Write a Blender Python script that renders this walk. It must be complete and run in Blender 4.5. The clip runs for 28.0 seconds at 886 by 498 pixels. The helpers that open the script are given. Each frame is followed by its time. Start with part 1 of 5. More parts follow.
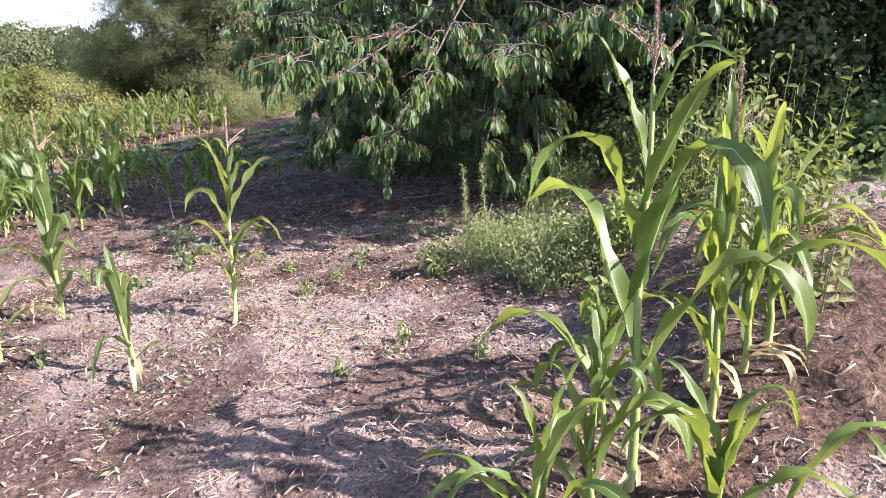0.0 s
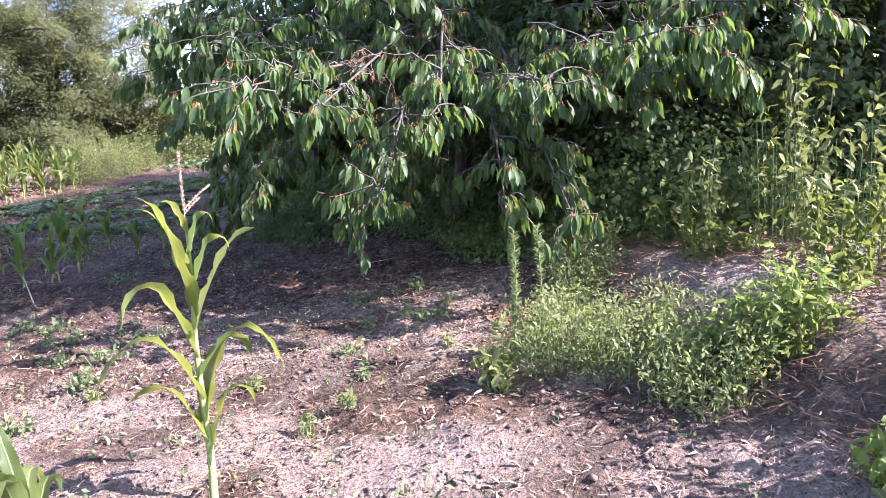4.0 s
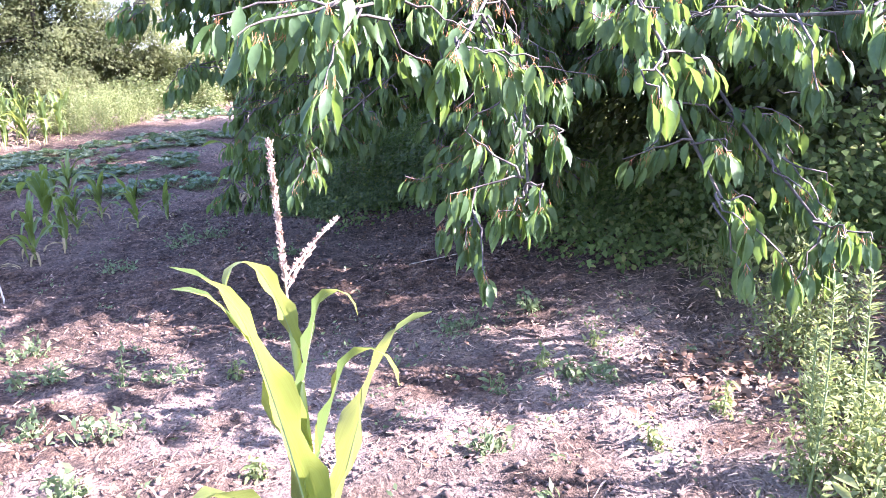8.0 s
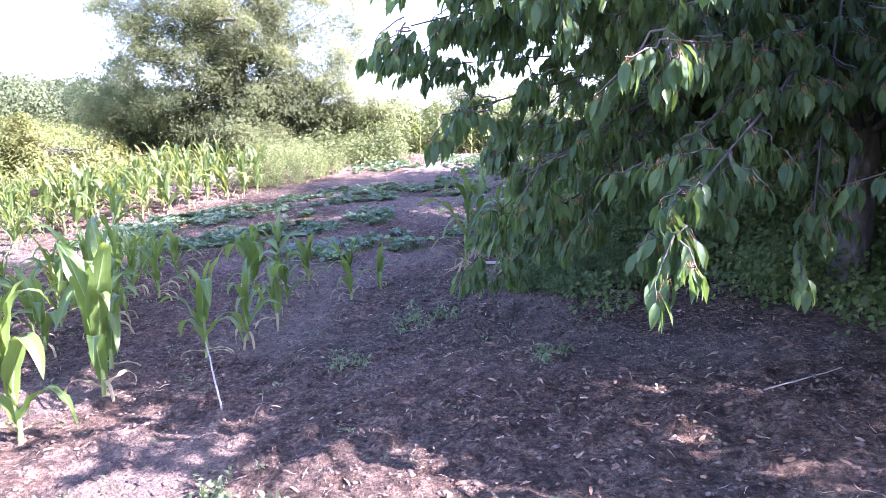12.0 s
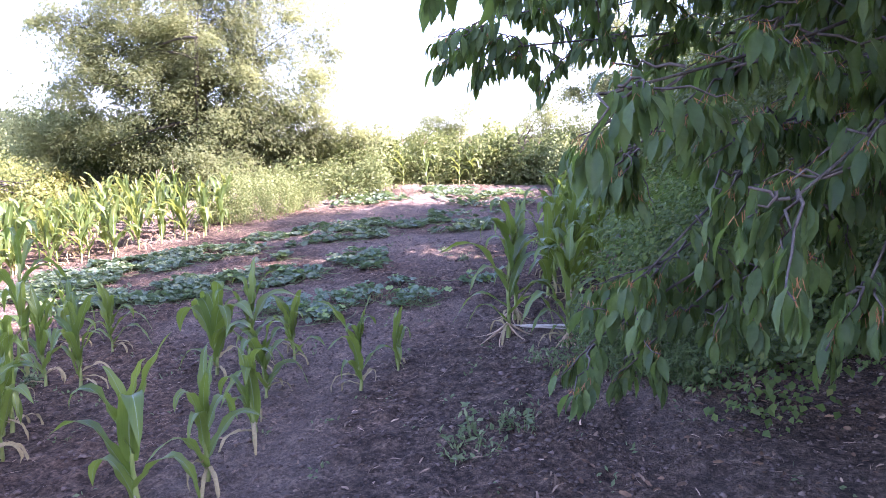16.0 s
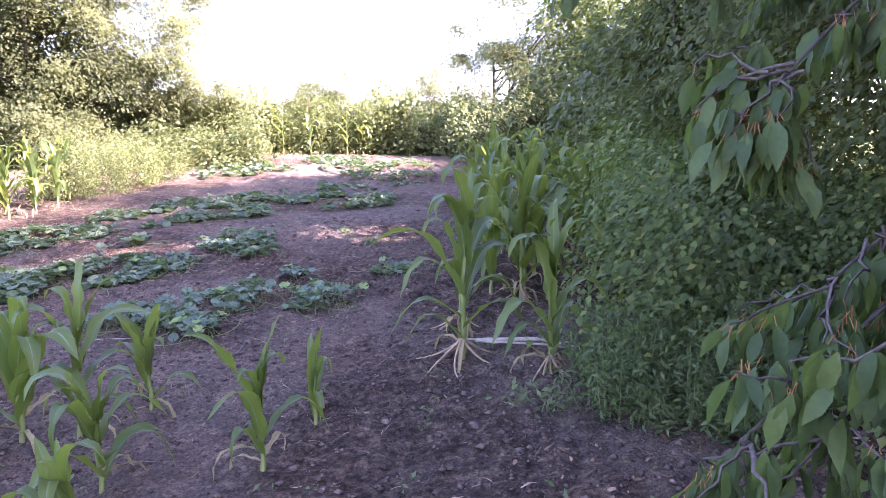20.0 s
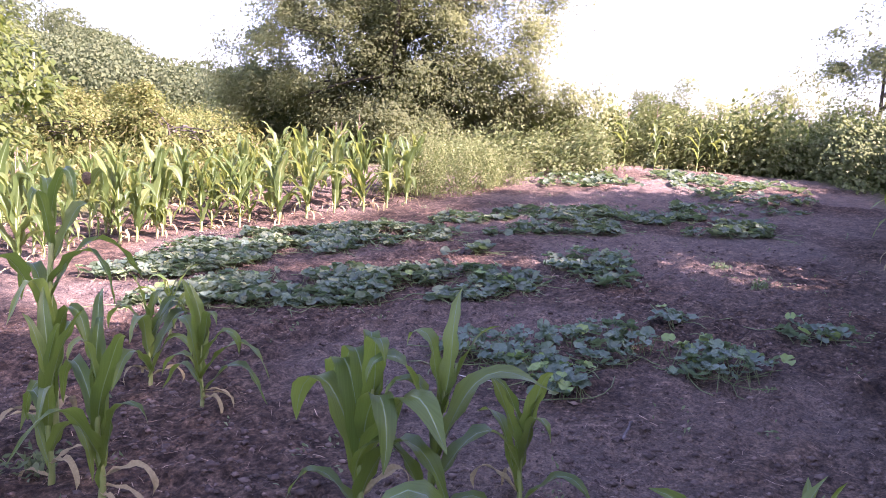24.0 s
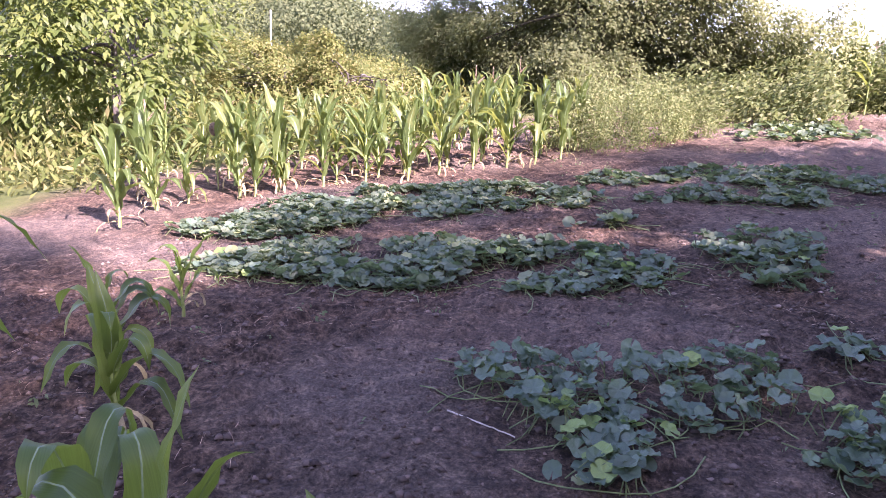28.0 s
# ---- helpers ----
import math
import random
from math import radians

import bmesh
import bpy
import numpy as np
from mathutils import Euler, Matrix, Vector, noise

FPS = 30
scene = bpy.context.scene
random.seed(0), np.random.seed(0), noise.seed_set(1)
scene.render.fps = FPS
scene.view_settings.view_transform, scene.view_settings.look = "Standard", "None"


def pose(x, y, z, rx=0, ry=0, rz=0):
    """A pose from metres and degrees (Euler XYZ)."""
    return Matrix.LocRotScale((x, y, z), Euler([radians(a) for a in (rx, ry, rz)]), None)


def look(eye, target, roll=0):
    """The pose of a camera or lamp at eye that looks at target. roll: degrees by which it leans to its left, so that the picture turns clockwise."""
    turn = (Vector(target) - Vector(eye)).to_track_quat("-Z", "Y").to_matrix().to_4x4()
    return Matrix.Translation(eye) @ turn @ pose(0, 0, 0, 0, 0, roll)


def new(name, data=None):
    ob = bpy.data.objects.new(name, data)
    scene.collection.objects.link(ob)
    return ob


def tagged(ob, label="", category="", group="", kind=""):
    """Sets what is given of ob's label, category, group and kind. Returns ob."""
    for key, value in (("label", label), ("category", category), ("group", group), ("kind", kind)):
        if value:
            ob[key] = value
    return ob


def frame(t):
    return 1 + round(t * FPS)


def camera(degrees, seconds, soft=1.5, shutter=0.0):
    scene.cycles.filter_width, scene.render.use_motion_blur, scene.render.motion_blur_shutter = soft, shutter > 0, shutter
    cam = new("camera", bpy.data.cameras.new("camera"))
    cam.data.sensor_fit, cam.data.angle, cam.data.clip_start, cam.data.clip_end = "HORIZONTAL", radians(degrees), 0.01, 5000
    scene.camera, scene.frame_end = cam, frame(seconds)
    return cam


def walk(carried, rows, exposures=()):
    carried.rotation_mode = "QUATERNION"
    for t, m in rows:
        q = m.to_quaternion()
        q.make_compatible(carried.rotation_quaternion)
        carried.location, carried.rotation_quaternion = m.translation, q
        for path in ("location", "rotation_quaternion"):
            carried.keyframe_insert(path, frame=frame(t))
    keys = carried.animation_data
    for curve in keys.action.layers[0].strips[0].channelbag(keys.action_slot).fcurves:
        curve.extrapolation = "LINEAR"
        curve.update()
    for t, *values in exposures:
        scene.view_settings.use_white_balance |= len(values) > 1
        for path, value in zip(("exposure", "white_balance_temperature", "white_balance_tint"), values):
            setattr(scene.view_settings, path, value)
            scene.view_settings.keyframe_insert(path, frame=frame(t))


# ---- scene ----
cam = camera(65.5, 28.0, soft=0.8)
PATH = [
    (0, (0.075, 0.175, 1.416), (0.084, 2.119, 0.943), -0.8),
    (0.5, (-0.108, 0.319, 1.412), (-0.049, 2.249, 0.891), 0.3),
    (1, (-0.191, 0.61, 1.458), (-0.288, 2.553, 0.995), 0.0),
    (1.5, (-0.309, 0.714, 1.443), (-0.443, 2.653, 0.973), 0.7),
    (2, (-0.483, 0.921, 1.445), (-0.411, 2.865, 0.978), -2.1),
    (2.5, (-0.618, 1.098, 1.389), (-0.456, 3.009, 0.819), -0.3),
    (2.7, (-0.629, 1.224, 1.394), (-0.545, 3.152, 0.867), 0.3),
    (3, (-0.591, 1.394, 1.38), (-0.595, 3.354, 0.984), 2.9),
    (3.5, (-0.678, 1.574, 1.341), (-0.509, 3.537, 1.0), -0.1),
    (4, (-0.891, 1.795, 1.317), (-0.475, 3.724, 0.988), -1.1),
    (4.5, (-0.851, 2.024, 1.306), (-0.608, 3.973, 0.927), -1.2),
    (6.5, (-1.113, 3.036, 1.35), (-0.619, 4.936, 0.97), 1.0),
    (7, (-1.144, 3.208, 1.353), (-0.776, 5.129, 0.933), -0.2),
    (7.5, (-1.255, 3.466, 1.347), (-0.836, 5.384, 0.968), -0.8),
    (8, (-1.331, 3.628, 1.363), (-0.902, 5.527, 0.905), 0.5),
    (8.3, (-1.343, 3.783, 1.404), (-1.057, 5.675, 0.822), 0.6),
    (8.5, (-1.371, 3.901, 1.411), (-1.163, 5.83, 0.927), 2.3),
    (9, (-1.484, 4.184, 1.398), (-1.461, 6.141, 0.986), 3.7),
    (9.5, (-1.696, 4.383, 1.412), (-1.772, 6.359, 1.108), 0.8),
    (10, (-1.818, 4.529, 1.388), (-2.082, 6.494, 1.131), -0.2),
    (10.3, (-1.889, 4.657, 1.389), (-2.239, 6.616, 1.189), 1.4),
    (10.5, (-1.915, 4.742, 1.391), (-2.379, 6.678, 1.2), 0.6),
    (11, (-1.962, 4.917, 1.377), (-2.315, 6.875, 1.174), 0.5),
    (11.5, (-2.117, 5.159, 1.365), (-2.24, 7.144, 1.156), -0.2),
    (12, (-2.172, 5.359, 1.349), (-2.172, 7.333, 1.028), -0.5),
    (12.5, (-2.246, 5.66, 1.381), (-2.431, 7.639, 1.159), -0.1),
    (14.5, (-2.571, 6.714, 1.243), (-2.655, 8.697, 1.004), 0.1),
    (15, (-2.599, 6.877, 1.255), (-2.613, 8.867, 1.055), -1.2),
    (15.5, (-2.677, 7.225, 1.227), (-2.482, 9.203, 1.0), -2.4),
    (15.9, (-2.741, 7.512, 1.248), (-2.566, 9.49, 1.015), -0.6),
    (16, (-2.776, 7.545, 1.256), (-2.676, 9.529, 1.027), -0.7),
    (16.5, (-2.774, 7.679, 1.251), (-2.746, 9.665, 1.018), -1.3),
    (17, (-2.912, 7.915, 1.228), (-2.737, 9.904, 1.115), -2.3),
    (17.5, (-2.945, 8.139, 1.218), (-2.755, 10.125, 1.088), -1.6),
    (18, (-2.908, 8.426, 1.217), (-2.697, 10.414, 1.144), -1.1),
    (18.5, (-2.919, 8.606, 1.213), (-2.621, 10.58, 1.082), -2.5),
    (19, (-3.01, 8.844, 1.202), (-2.524, 10.776, 1.027), -3.0),
    (19.5, (-2.97, 9.109, 1.188), (-2.565, 11.049, 0.916), -1.6),
    (20, (-3.019, 9.363, 1.154), (-2.565, 11.286, 0.846), 0.1),
    (20.5, (-3.188, 9.583, 1.135), (-2.678, 11.506, 0.925), -0.2),
    (21, (-3.295, 9.814, 1.146), (-3.103, 11.792, 0.92), -0.2),
    (21.5, (-3.342, 10.092, 1.133), (-3.417, 12.075, 0.886), 0.4),
    (22, (-3.502, 10.294, 1.142), (-3.648, 12.272, 0.883), -0.6),
    (22.5, (-3.555, 10.447, 1.146), (-3.801, 12.401, 0.8), 0.6),
    (24.5, (-3.621, 10.997, 1.06), (-4.078, 12.922, 0.768), 3.2),
    (25, (-3.573, 11.19, 1.048), (-4.129, 13.081, 0.705), 1.9),
    (25.5, (-3.466, 11.366, 1.068), (-4.082, 13.23, 0.687), 2.5),
    (26, (-3.449, 11.657, 1.081), (-4.011, 13.566, 0.881), 2.2),
    (26.5, (-3.379, 11.861, 1.084), (-4.019, 13.735, 0.803), 1.5),
    (26.8, (-3.28, 11.931, 1.067), (-4.06, 13.744, 0.741), 2.2),
    (26.9, (-3.272, 11.982, 1.083), (-4.136, 13.77, 0.849), 3.0),
    (27, (-3.226, 12.057, 1.089), (-4.113, 13.816, 0.743), 3.0),
    (27.5, (-3.133, 12.2, 1.115), (-4.074, 13.915, 0.7), 0.8),
    (28, (-3.083, 12.478, 1.091), (-4.047, 14.165, 0.615), 2.7),
]
walk(cam, [(t, look(eye, target, roll)) for t, eye, target, roll in PATH],
     [(0, 2.0, 6050, 36), (1, 2.2, 6000, 38), (2, 2.2, 5950, 38), (3, 2.35, 5900, 39), (4.5, 2.5, 5850, 39), (6.5, 3.2, 5750, 41), (8.5, 3.4, 5550, 43), (9, 3.3, 5420, 43), (10, 3.05, 5380, 45), (11, 2.55, 5380, 46), (12, 3.4, 5450, 48),
      (15, 3.2, 5800, 49), (16, 3.3, 5900, 50), (17, 3.1, 5950, 52), (18, 2.75, 5950, 53), (19, 3.0, 6050, 53), (20, 3.5, 6150, 55), (21, 3.35, 6150, 56), (22, 3.0, 6150, 58), (24.5, 2.8, 6200, 61), (26, 2.73, 6150, 60), (27, 2.48, 6150, 59), (28, 2.7, 6150, 59)])

# ---------------------------------------------------------------- light
SUN_EL, SUN_AZ = 36.0, 114.0
world = bpy.data.worlds.new("sky")
scene.world = world
world.use_nodes = True
wn = world.node_tree
sky = wn.nodes.new("ShaderNodeTexSky")
sky.sky_type, sky.sun_disc = "NISHITA", False
sky.sun_elevation, sky.sun_rotation = radians(SUN_EL), radians(SUN_AZ)
sky.dust_density, sky.air_density = 1.0, 1.0
wn.nodes["Background"].inputs["Strength"].default_value = 0.115
wn.links.new(sky.outputs[0], wn.nodes["Background"].inputs[0])
sun = new("sun", bpy.data.lights.new("sun", "SUN"))
sun.data.energy, sun.data.angle, sun.data.color = 5.0, radians(0.55), (1.0, 0.95, 0.88)
SUN_DIR = Vector((math.sin(radians(SUN_AZ)) * math.cos(radians(SUN_EL)), math.cos(radians(SUN_AZ)) * math.cos(radians(SUN_EL)), math.sin(radians(SUN_EL))))
sun.matrix_world = look(SUN_DIR * 60, (0, 0, 0))

rng = np.random.default_rng(7)

# ---------------------------------------------------------------- terrain
GC = (-0.16022, 0.34211, -0.1277, -0.25913, 0.45533, 0.01641, 0.2151, -0.06412, -0.01391, -0.14623, 0.01396)


def smooth(a):
    a = np.clip(a, 0, 1)
    return a * a * (3 - 2 * a)


def gz(x, y):
    """Height of the lie of the land."""
    x, y = np.asarray(x, float), np.asarray(y, float)
    xc, yc = np.clip(x, -13, 3.0), np.clip(y, -3, 29.0)
    u, v = xc / 5, (yc - 12) / 10
    z = (GC[0] + GC[1] * u + GC[2] * v + GC[3] * u * v + GC[4] * v * v + GC[5] * u * u + GC[6] * v ** 3
         + GC[7] * u * u * v + GC[8] * u * v * v + GC[9] * v ** 4 + GC[10] * u * v ** 3)
    z = z + (x - xc) * 0.05 * np.exp(-np.abs(x - xc) / 30) + np.clip(y - 29, 0, 60) * 0.035
    z = z + 0.3 * smooth((x - 0.75) / 0.9) * smooth((y - 1.5) / 2) * smooth((8.5 - y) / 2.5)
    hill = 19 * np.exp(-(((x + 112) / 38) ** 2 + ((y - 92) / 46) ** 2))
    return z + hill


TAB = np.random.default_rng(3).random((256, 256))


def vnoise(x, y):
    """Smooth value noise in 0 to 1."""
    xi, yi = np.floor(x).astype(int), np.floor(y).astype(int)
    fx, fy = smooth(x - xi), smooth(y - yi)
    a, b = TAB[xi & 255, yi & 255], TAB[(xi + 1) & 255, yi & 255]
    c, d = TAB[xi & 255, (yi + 1) & 255], TAB[(xi + 1) & 255, (yi + 1) & 255]
    return (a * (1 - fx) + b * fx) * (1 - fy) + (c * (1 - fx) + d * fx) * fy


def clods(x, y):
    """Lumps and hollows of the tilled soil."""
    u, v = 0.81 * x + 0.59 * y, 0.81 * y - 0.59 * x
    p, q = 0.37 * x - 0.93 * y, 0.37 * y + 0.93 * x
    n = 0.035 * (vnoise(x * 1.1 + 9, y * 1.1) - 0.5) + 0.04 * (vnoise(u * 3.7, v * 3.7 + 5) - 0.5)
    n = n + 0.085 * np.maximum(vnoise(p * 8.3 + 3, q * 8.3) - 0.5, 0) + 0.06 * np.maximum(vnoise(u * 13, v * 13 + 7) - 0.45, 0)
    return n * (0.55 + 0.9 * vnoise(p * 0.6 + 20, q * 0.6))


def ground_z(x, y):
    return gz(x, y) + clods(np.asarray(x, float), np.asarray(y, float))


# ---------------------------------------------------------------- materials
def nodes_of(name):
    m = bpy.data.materials.new(name)
    m.use_nodes = True
    nt = m.node_tree
    return m, nt, nt.nodes["Principled BSDF"]


def ramp(nt, stops, src):
    r = nt.nodes.new("ShaderNodeValToRGB")
    while len(r.color_ramp.elements) < len(stops):
        r.color_ramp.elements.new(0.5)
    for e, (p, c) in zip(r.color_ramp.elements, stops):
        e.position, e.color = p, (*c, 1)
    nt.links.new(src, r.inputs[0])
    return r.outputs[0]


def tex(nt, scale, detail=4, rough=0.55, coord="Object", stretch=None):
    c = nt.nodes.new("ShaderNodeTexCoord") if coord == "Object" else nt.nodes.new("ShaderNodeNewGeometry")
    out = c.outputs["Object"] if coord == "Object" else c.outputs["Position"]
    if stretch:
        mp = nt.nodes.new("ShaderNodeMapping")
        mp.inputs["Scale"].default_value = stretch
        nt.links.new(out, mp.inputs[0])
        out = mp.outputs[0]
    n = nt.nodes.new("ShaderNodeTexNoise")
    n.inputs["Scale"].default_value, n.inputs["Detail"].default_value, n.inputs["Roughness"].default_value = scale, detail, rough
    nt.links.new(out, n.inputs["Vector"])
    return n.outputs["Fac"]


def mixc(nt, fac, a, b, mode="MIX"):
    m = nt.nodes.new("ShaderNodeMix")
    m.data_type, m.blend_type = "RGBA", mode
    for key, v in ((0, fac), (6, a), (7, b)):
        if isinstance(v, bpy.types.NodeSocket):
            nt.links.new(v, m.inputs[key])
        else:
            m.inputs[key].default_value = v if key == 0 else (*v, 1)
    return m.outputs[2]


def bump(nt, bsdf, height, strength, dist):
    b = nt.nodes.new("ShaderNodeBump")
    b.inputs["Strength"].default_value, b.inputs["Distance"].default_value = strength, dist
    nt.links.new(height, b.inputs["Height"])
    nt.links.new(b.outputs[0], bsdf.inputs["Normal"])


def leaf_mat(name, stops, trans=0.35, tcol=(0.25, 0.42, 0.05), rough=0.42, per="island", grain=60, spec=0.4, streak=None, vary=0.45):
    """Leaf: glossy skin over colour that varies from leaf to leaf, light coming through."""
    m, nt, b = nodes_of(name)
    if per == "island":
        g = nt.nodes.new("ShaderNodeNewGeometry")
        r = g.outputs["Random Per Island"]
    else:
        g = nt.nodes.new("ShaderNodeObjectInfo")
        r = g.outputs["Random"]
    col = ramp(nt, stops, r)
    fine = tex(nt, grain, 3, stretch=streak)
    col = mixc(nt, vary, col, ramp(nt, [(0.3, (0.45, 0.45, 0.4)), (0.7, (1.25, 1.25, 1.1))], fine), "MULTIPLY")
    nt.links.new(col, b.inputs["Base Color"])
    b.inputs["Roughness"].default_value = rough
    b.inputs["Specular IOR Level"].default_value = 0.6 * spec
    bump(nt, b, fine, 0.25, 0.004)
    t = nt.nodes.new("ShaderNodeBsdfTranslucent")
    nt.links.new(mixc(nt, 0.6, col, tcol), t.inputs[0])
    mx = nt.nodes.new("ShaderNodeMixShader")
    mx.inputs[0].default_value = trans
    nt.links.new(b.outputs[0], mx.inputs[1])
    nt.links.new(t.outputs[0], mx.inputs[2])
    nt.links.new(mx.outputs[0], nt.nodes["Material Output"].inputs[0])
    return m


def solid_mat(name, stops, scale=12, rough=0.8, bumpy=0.5, dist=0.01, stretch=None, per=None):
    m, nt, b = nodes_of(name)
    n = tex(nt, scale, 6, 0.6, stretch=stretch)
    col = ramp(nt, stops, n)
    if per:
        g = nt.nodes.new("ShaderNodeNewGeometry")
        col = mixc(nt, 0.7, col, ramp(nt, [(0, (0.4, 0.37, 0.34)), (0.75, (1.15, 1.1, 1.05)), (1, (2.0, 1.9, 1.75))], g.outputs["Random Per Island"]), "MULTIPLY")
    nt.links.new(col, b.inputs["Base Color"])
    b.inputs["Roughness"].default_value = rough
    b.inputs["Specular IOR Level"].default_value = 0.25
    bump(nt, b, n, bumpy, dist)
    return m


def ground_mat():
    m, nt, b = nodes_of("soil")
    big = tex(nt, 0.55, 5, 0.6)
    mid = tex(nt, 7, 6, 0.65)
    fine = tex(nt, 70, 4, 0.7)
    soil = ramp(nt, [(0.3, (0.042, 0.032, 0.0235)), (0.5, (0.106, 0.08, 0.058)), (0.72, (0.212, 0.162, 0.117))], mid)
    lump = tex(nt, 26, 3, 0.6)
    soil = mixc(nt, 0.8, soil, ramp(nt, [(0.38, (0.42, 0.41, 0.4)), (0.5, (0.92, 0.91, 0.89)), (0.63, (1.6, 1.55, 1.46))], lump), "MULTIPLY")
    soil = mixc(nt, 0.48, soil, ramp(nt, [(0.36, (0.3, 0.29, 0.285)), (0.52, (0.92, 0.88, 0.84)), (0.65, (1.8, 1.7, 1.56))], fine), "MULTIPLY")
    red = ramp(nt, [(0.4, (1.0, 0.97, 0.95)), (0.62, (1.13, 0.98, 0.88))], big)
    soil = mixc(nt, 1.0, soil, red, "MULTIPLY")
    a = nt.nodes.new("ShaderNodeAttribute")
    a.attribute_name = "cover"
    sep = nt.nodes.new("ShaderNodeSeparateColor")
    nt.links.new(a.outputs["Color"], sep.inputs[0])
    dry = ramp(nt, [(0.35, (0.19, 0.145, 0.11)), (0.65, (0.58, 0.485, 0.385))], fine)
    soil = mixc(nt, sep.outputs[1], soil, dry)
    turf = ramp(nt, [(0.3, (0.05, 0.075, 0.02)), (0.6, (0.14, 0.16, 0.045)), (0.8, (0.25, 0.22, 0.09))], tex(nt, 1.3, 7, 0.7))
    nt.links.new(mixc(nt, sep.outputs[0], soil, turf), b.inputs["Base Color"])
    b.inputs["Roughness"].default_value = 0.95
    b.inputs["Specular IOR Level"].default_value = 0.15
    s = nt.nodes.new("ShaderNodeMath")
    s.operation = "ADD"
    nt.links.new(lump, s.inputs[0])
    nt.links.new(fine, s.inputs[1])
    bump(nt, b, s.outputs[0], 1.0, 0.04)
    return m


M_SOIL = ground_mat()
M_CORN = leaf_mat("corn_leaf", [(0, (0.058, 0.11, 0.024)), (0.5, (0.09, 0.15, 0.034)), (1, (0.132, 0.188, 0.048))], 0.42, (0.37, 0.46, 0.05), 0.38, "object", 3, 0.55, (1, 60, 1))
# paler, yellower copy of corn_leaf: sunlight put into the leaf colour
M_CORN_SUN = leaf_mat("corn_leaf_lit", [(0, (0.06, 0.1, 0.03)), (0.5, (0.09, 0.138, 0.042)), (1, (0.15, 0.182, 0.06))], 0.48, (0.42, 0.47, 0.075), 0.42, "object", 3, 0.45, (1, 60, 1))
M_WITHER = leaf_mat("withered_leaf", [(0, (0.3, 0.24, 0.12)), (1, (0.45, 0.37, 0.2))], 0.25, (0.5, 0.4, 0.2), 0.7, "object", 40, 0.2)
M_MIDRIB = solid_mat("corn_midrib", [(0.3, (0.15, 0.22, 0.08)), (0.7, (0.23, 0.3, 0.13))], 20, 0.5, 0.2)
M_STALK = solid_mat("corn_stalk", [(0.3, (0.14, 0.2, 0.05)), (0.55, (0.24, 0.29, 0.09)), (0.75, (0.36, 0.34, 0.15))], 9, 0.5, 0.3, stretch=(3, 3, 0.6))
M_TASSEL = solid_mat("corn_tassel", [(0.3, (0.27, 0.18, 0.12)), (0.7, (0.43, 0.32, 0.23))], 90, 0.8, 0.5)
M_ROOT = solid_mat("corn_root", [(0.3, (0.3, 0.2, 0.12)), (0.7, (0.5, 0.38, 0.24))], 30, 0.8, 0.4)
M_CHERRY = leaf_mat("cherry_leaf", [(0, (0.045, 0.084, 0.034)), (0.6, (0.07, 0.12, 0.048)), (1, (0.11, 0.17, 0.056))], 0.34, (0.27, 0.42, 0.05), 0.46, "island", 45, 0.34)
M_CHERRY1 = leaf_mat("cherry_leaf_single", [(0, (0.05, 0.092, 0.034)), (0.6, (0.076, 0.13, 0.048)), (1, (0.115, 0.18, 0.056))], 0.36, (0.3, 0.45, 0.05), 0.44, "object", 45, 0.4)
M_BARK = solid_mat("bark", [(0.3, (0.042, 0.036, 0.028)), (0.6, (0.1, 0.088, 0.068)), (0.8, (0.19, 0.17, 0.135))], 14, 0.9, 0.9, 0.03, (1, 1, 0.35))
M_TWIG = solid_mat("twig_bark", [(0.3, (0.06, 0.05, 0.042)), (0.7, (0.15, 0.13, 0.11))], 40, 0.8, 0.4)
M_PETIOLE = solid_mat("red_petiole", [(0.3, (0.3, 0.11, 0.04)), (0.7, (0.42, 0.22, 0.08))], 30, 0.5, 0.2)
M_ELM = leaf_mat("elm_leaf", [(0, (0.1, 0.124, 0.058)), (0.5, (0.135, 0.158, 0.074)), (1, (0.168, 0.185, 0.09))], 0.6, (0.38, 0.41, 0.16), 0.8, "island", 8, 0.05, vary=0.25)
M_SHRUB = leaf_mat("shrub_leaf", [(0, (0.045, 0.068, 0.026)), (0.5, (0.082, 0.112, 0.04)), (1, (0.14, 0.168, 0.06))], 0.3, (0.28, 0.36, 0.06), 0.55, "island", 8, 0.3, vary=0.3)
M_BRAMBLE = leaf_mat("bramble_leaf", [(0, (0.055, 0.09, 0.027)), (0.6, (0.1, 0.15, 0.044)), (0.92, (0.16, 0.215, 0.06)), (1, (0.27, 0.25, 0.08))], 0.34, (0.26, 0.42, 0.06), 0.5, "island", 30, 0.28)
M_WALNUT = leaf_mat("broad_leaf", [(0, (0.05, 0.075, 0.018)), (0.5, (0.08, 0.108, 0.027)), (1, (0.135, 0.155, 0.045))], 0.32, (0.34, 0.42, 0.06), 0.5, "island", 12, 0.3)
M_WOOD = leaf_mat("woodland_leaf", [(0, (0.055, 0.074, 0.037)), (0.5, (0.075, 0.095, 0.046)), (1, (0.105, 0.122, 0.058))], 0.2, (0.22, 0.28, 0.08), 0.8, "island", 2, 0.08)
M_MEADOW = leaf_mat("meadow_leaf", [(0, (0.078, 0.108, 0.032)), (0.4, (0.122, 0.15, 0.046)), (0.8, (0.185, 0.188, 0.066)), (1, (0.26, 0.235, 0.105))], 0.36, (0.38, 0.38, 0.08), 0.75, "island", 10, 0.15)
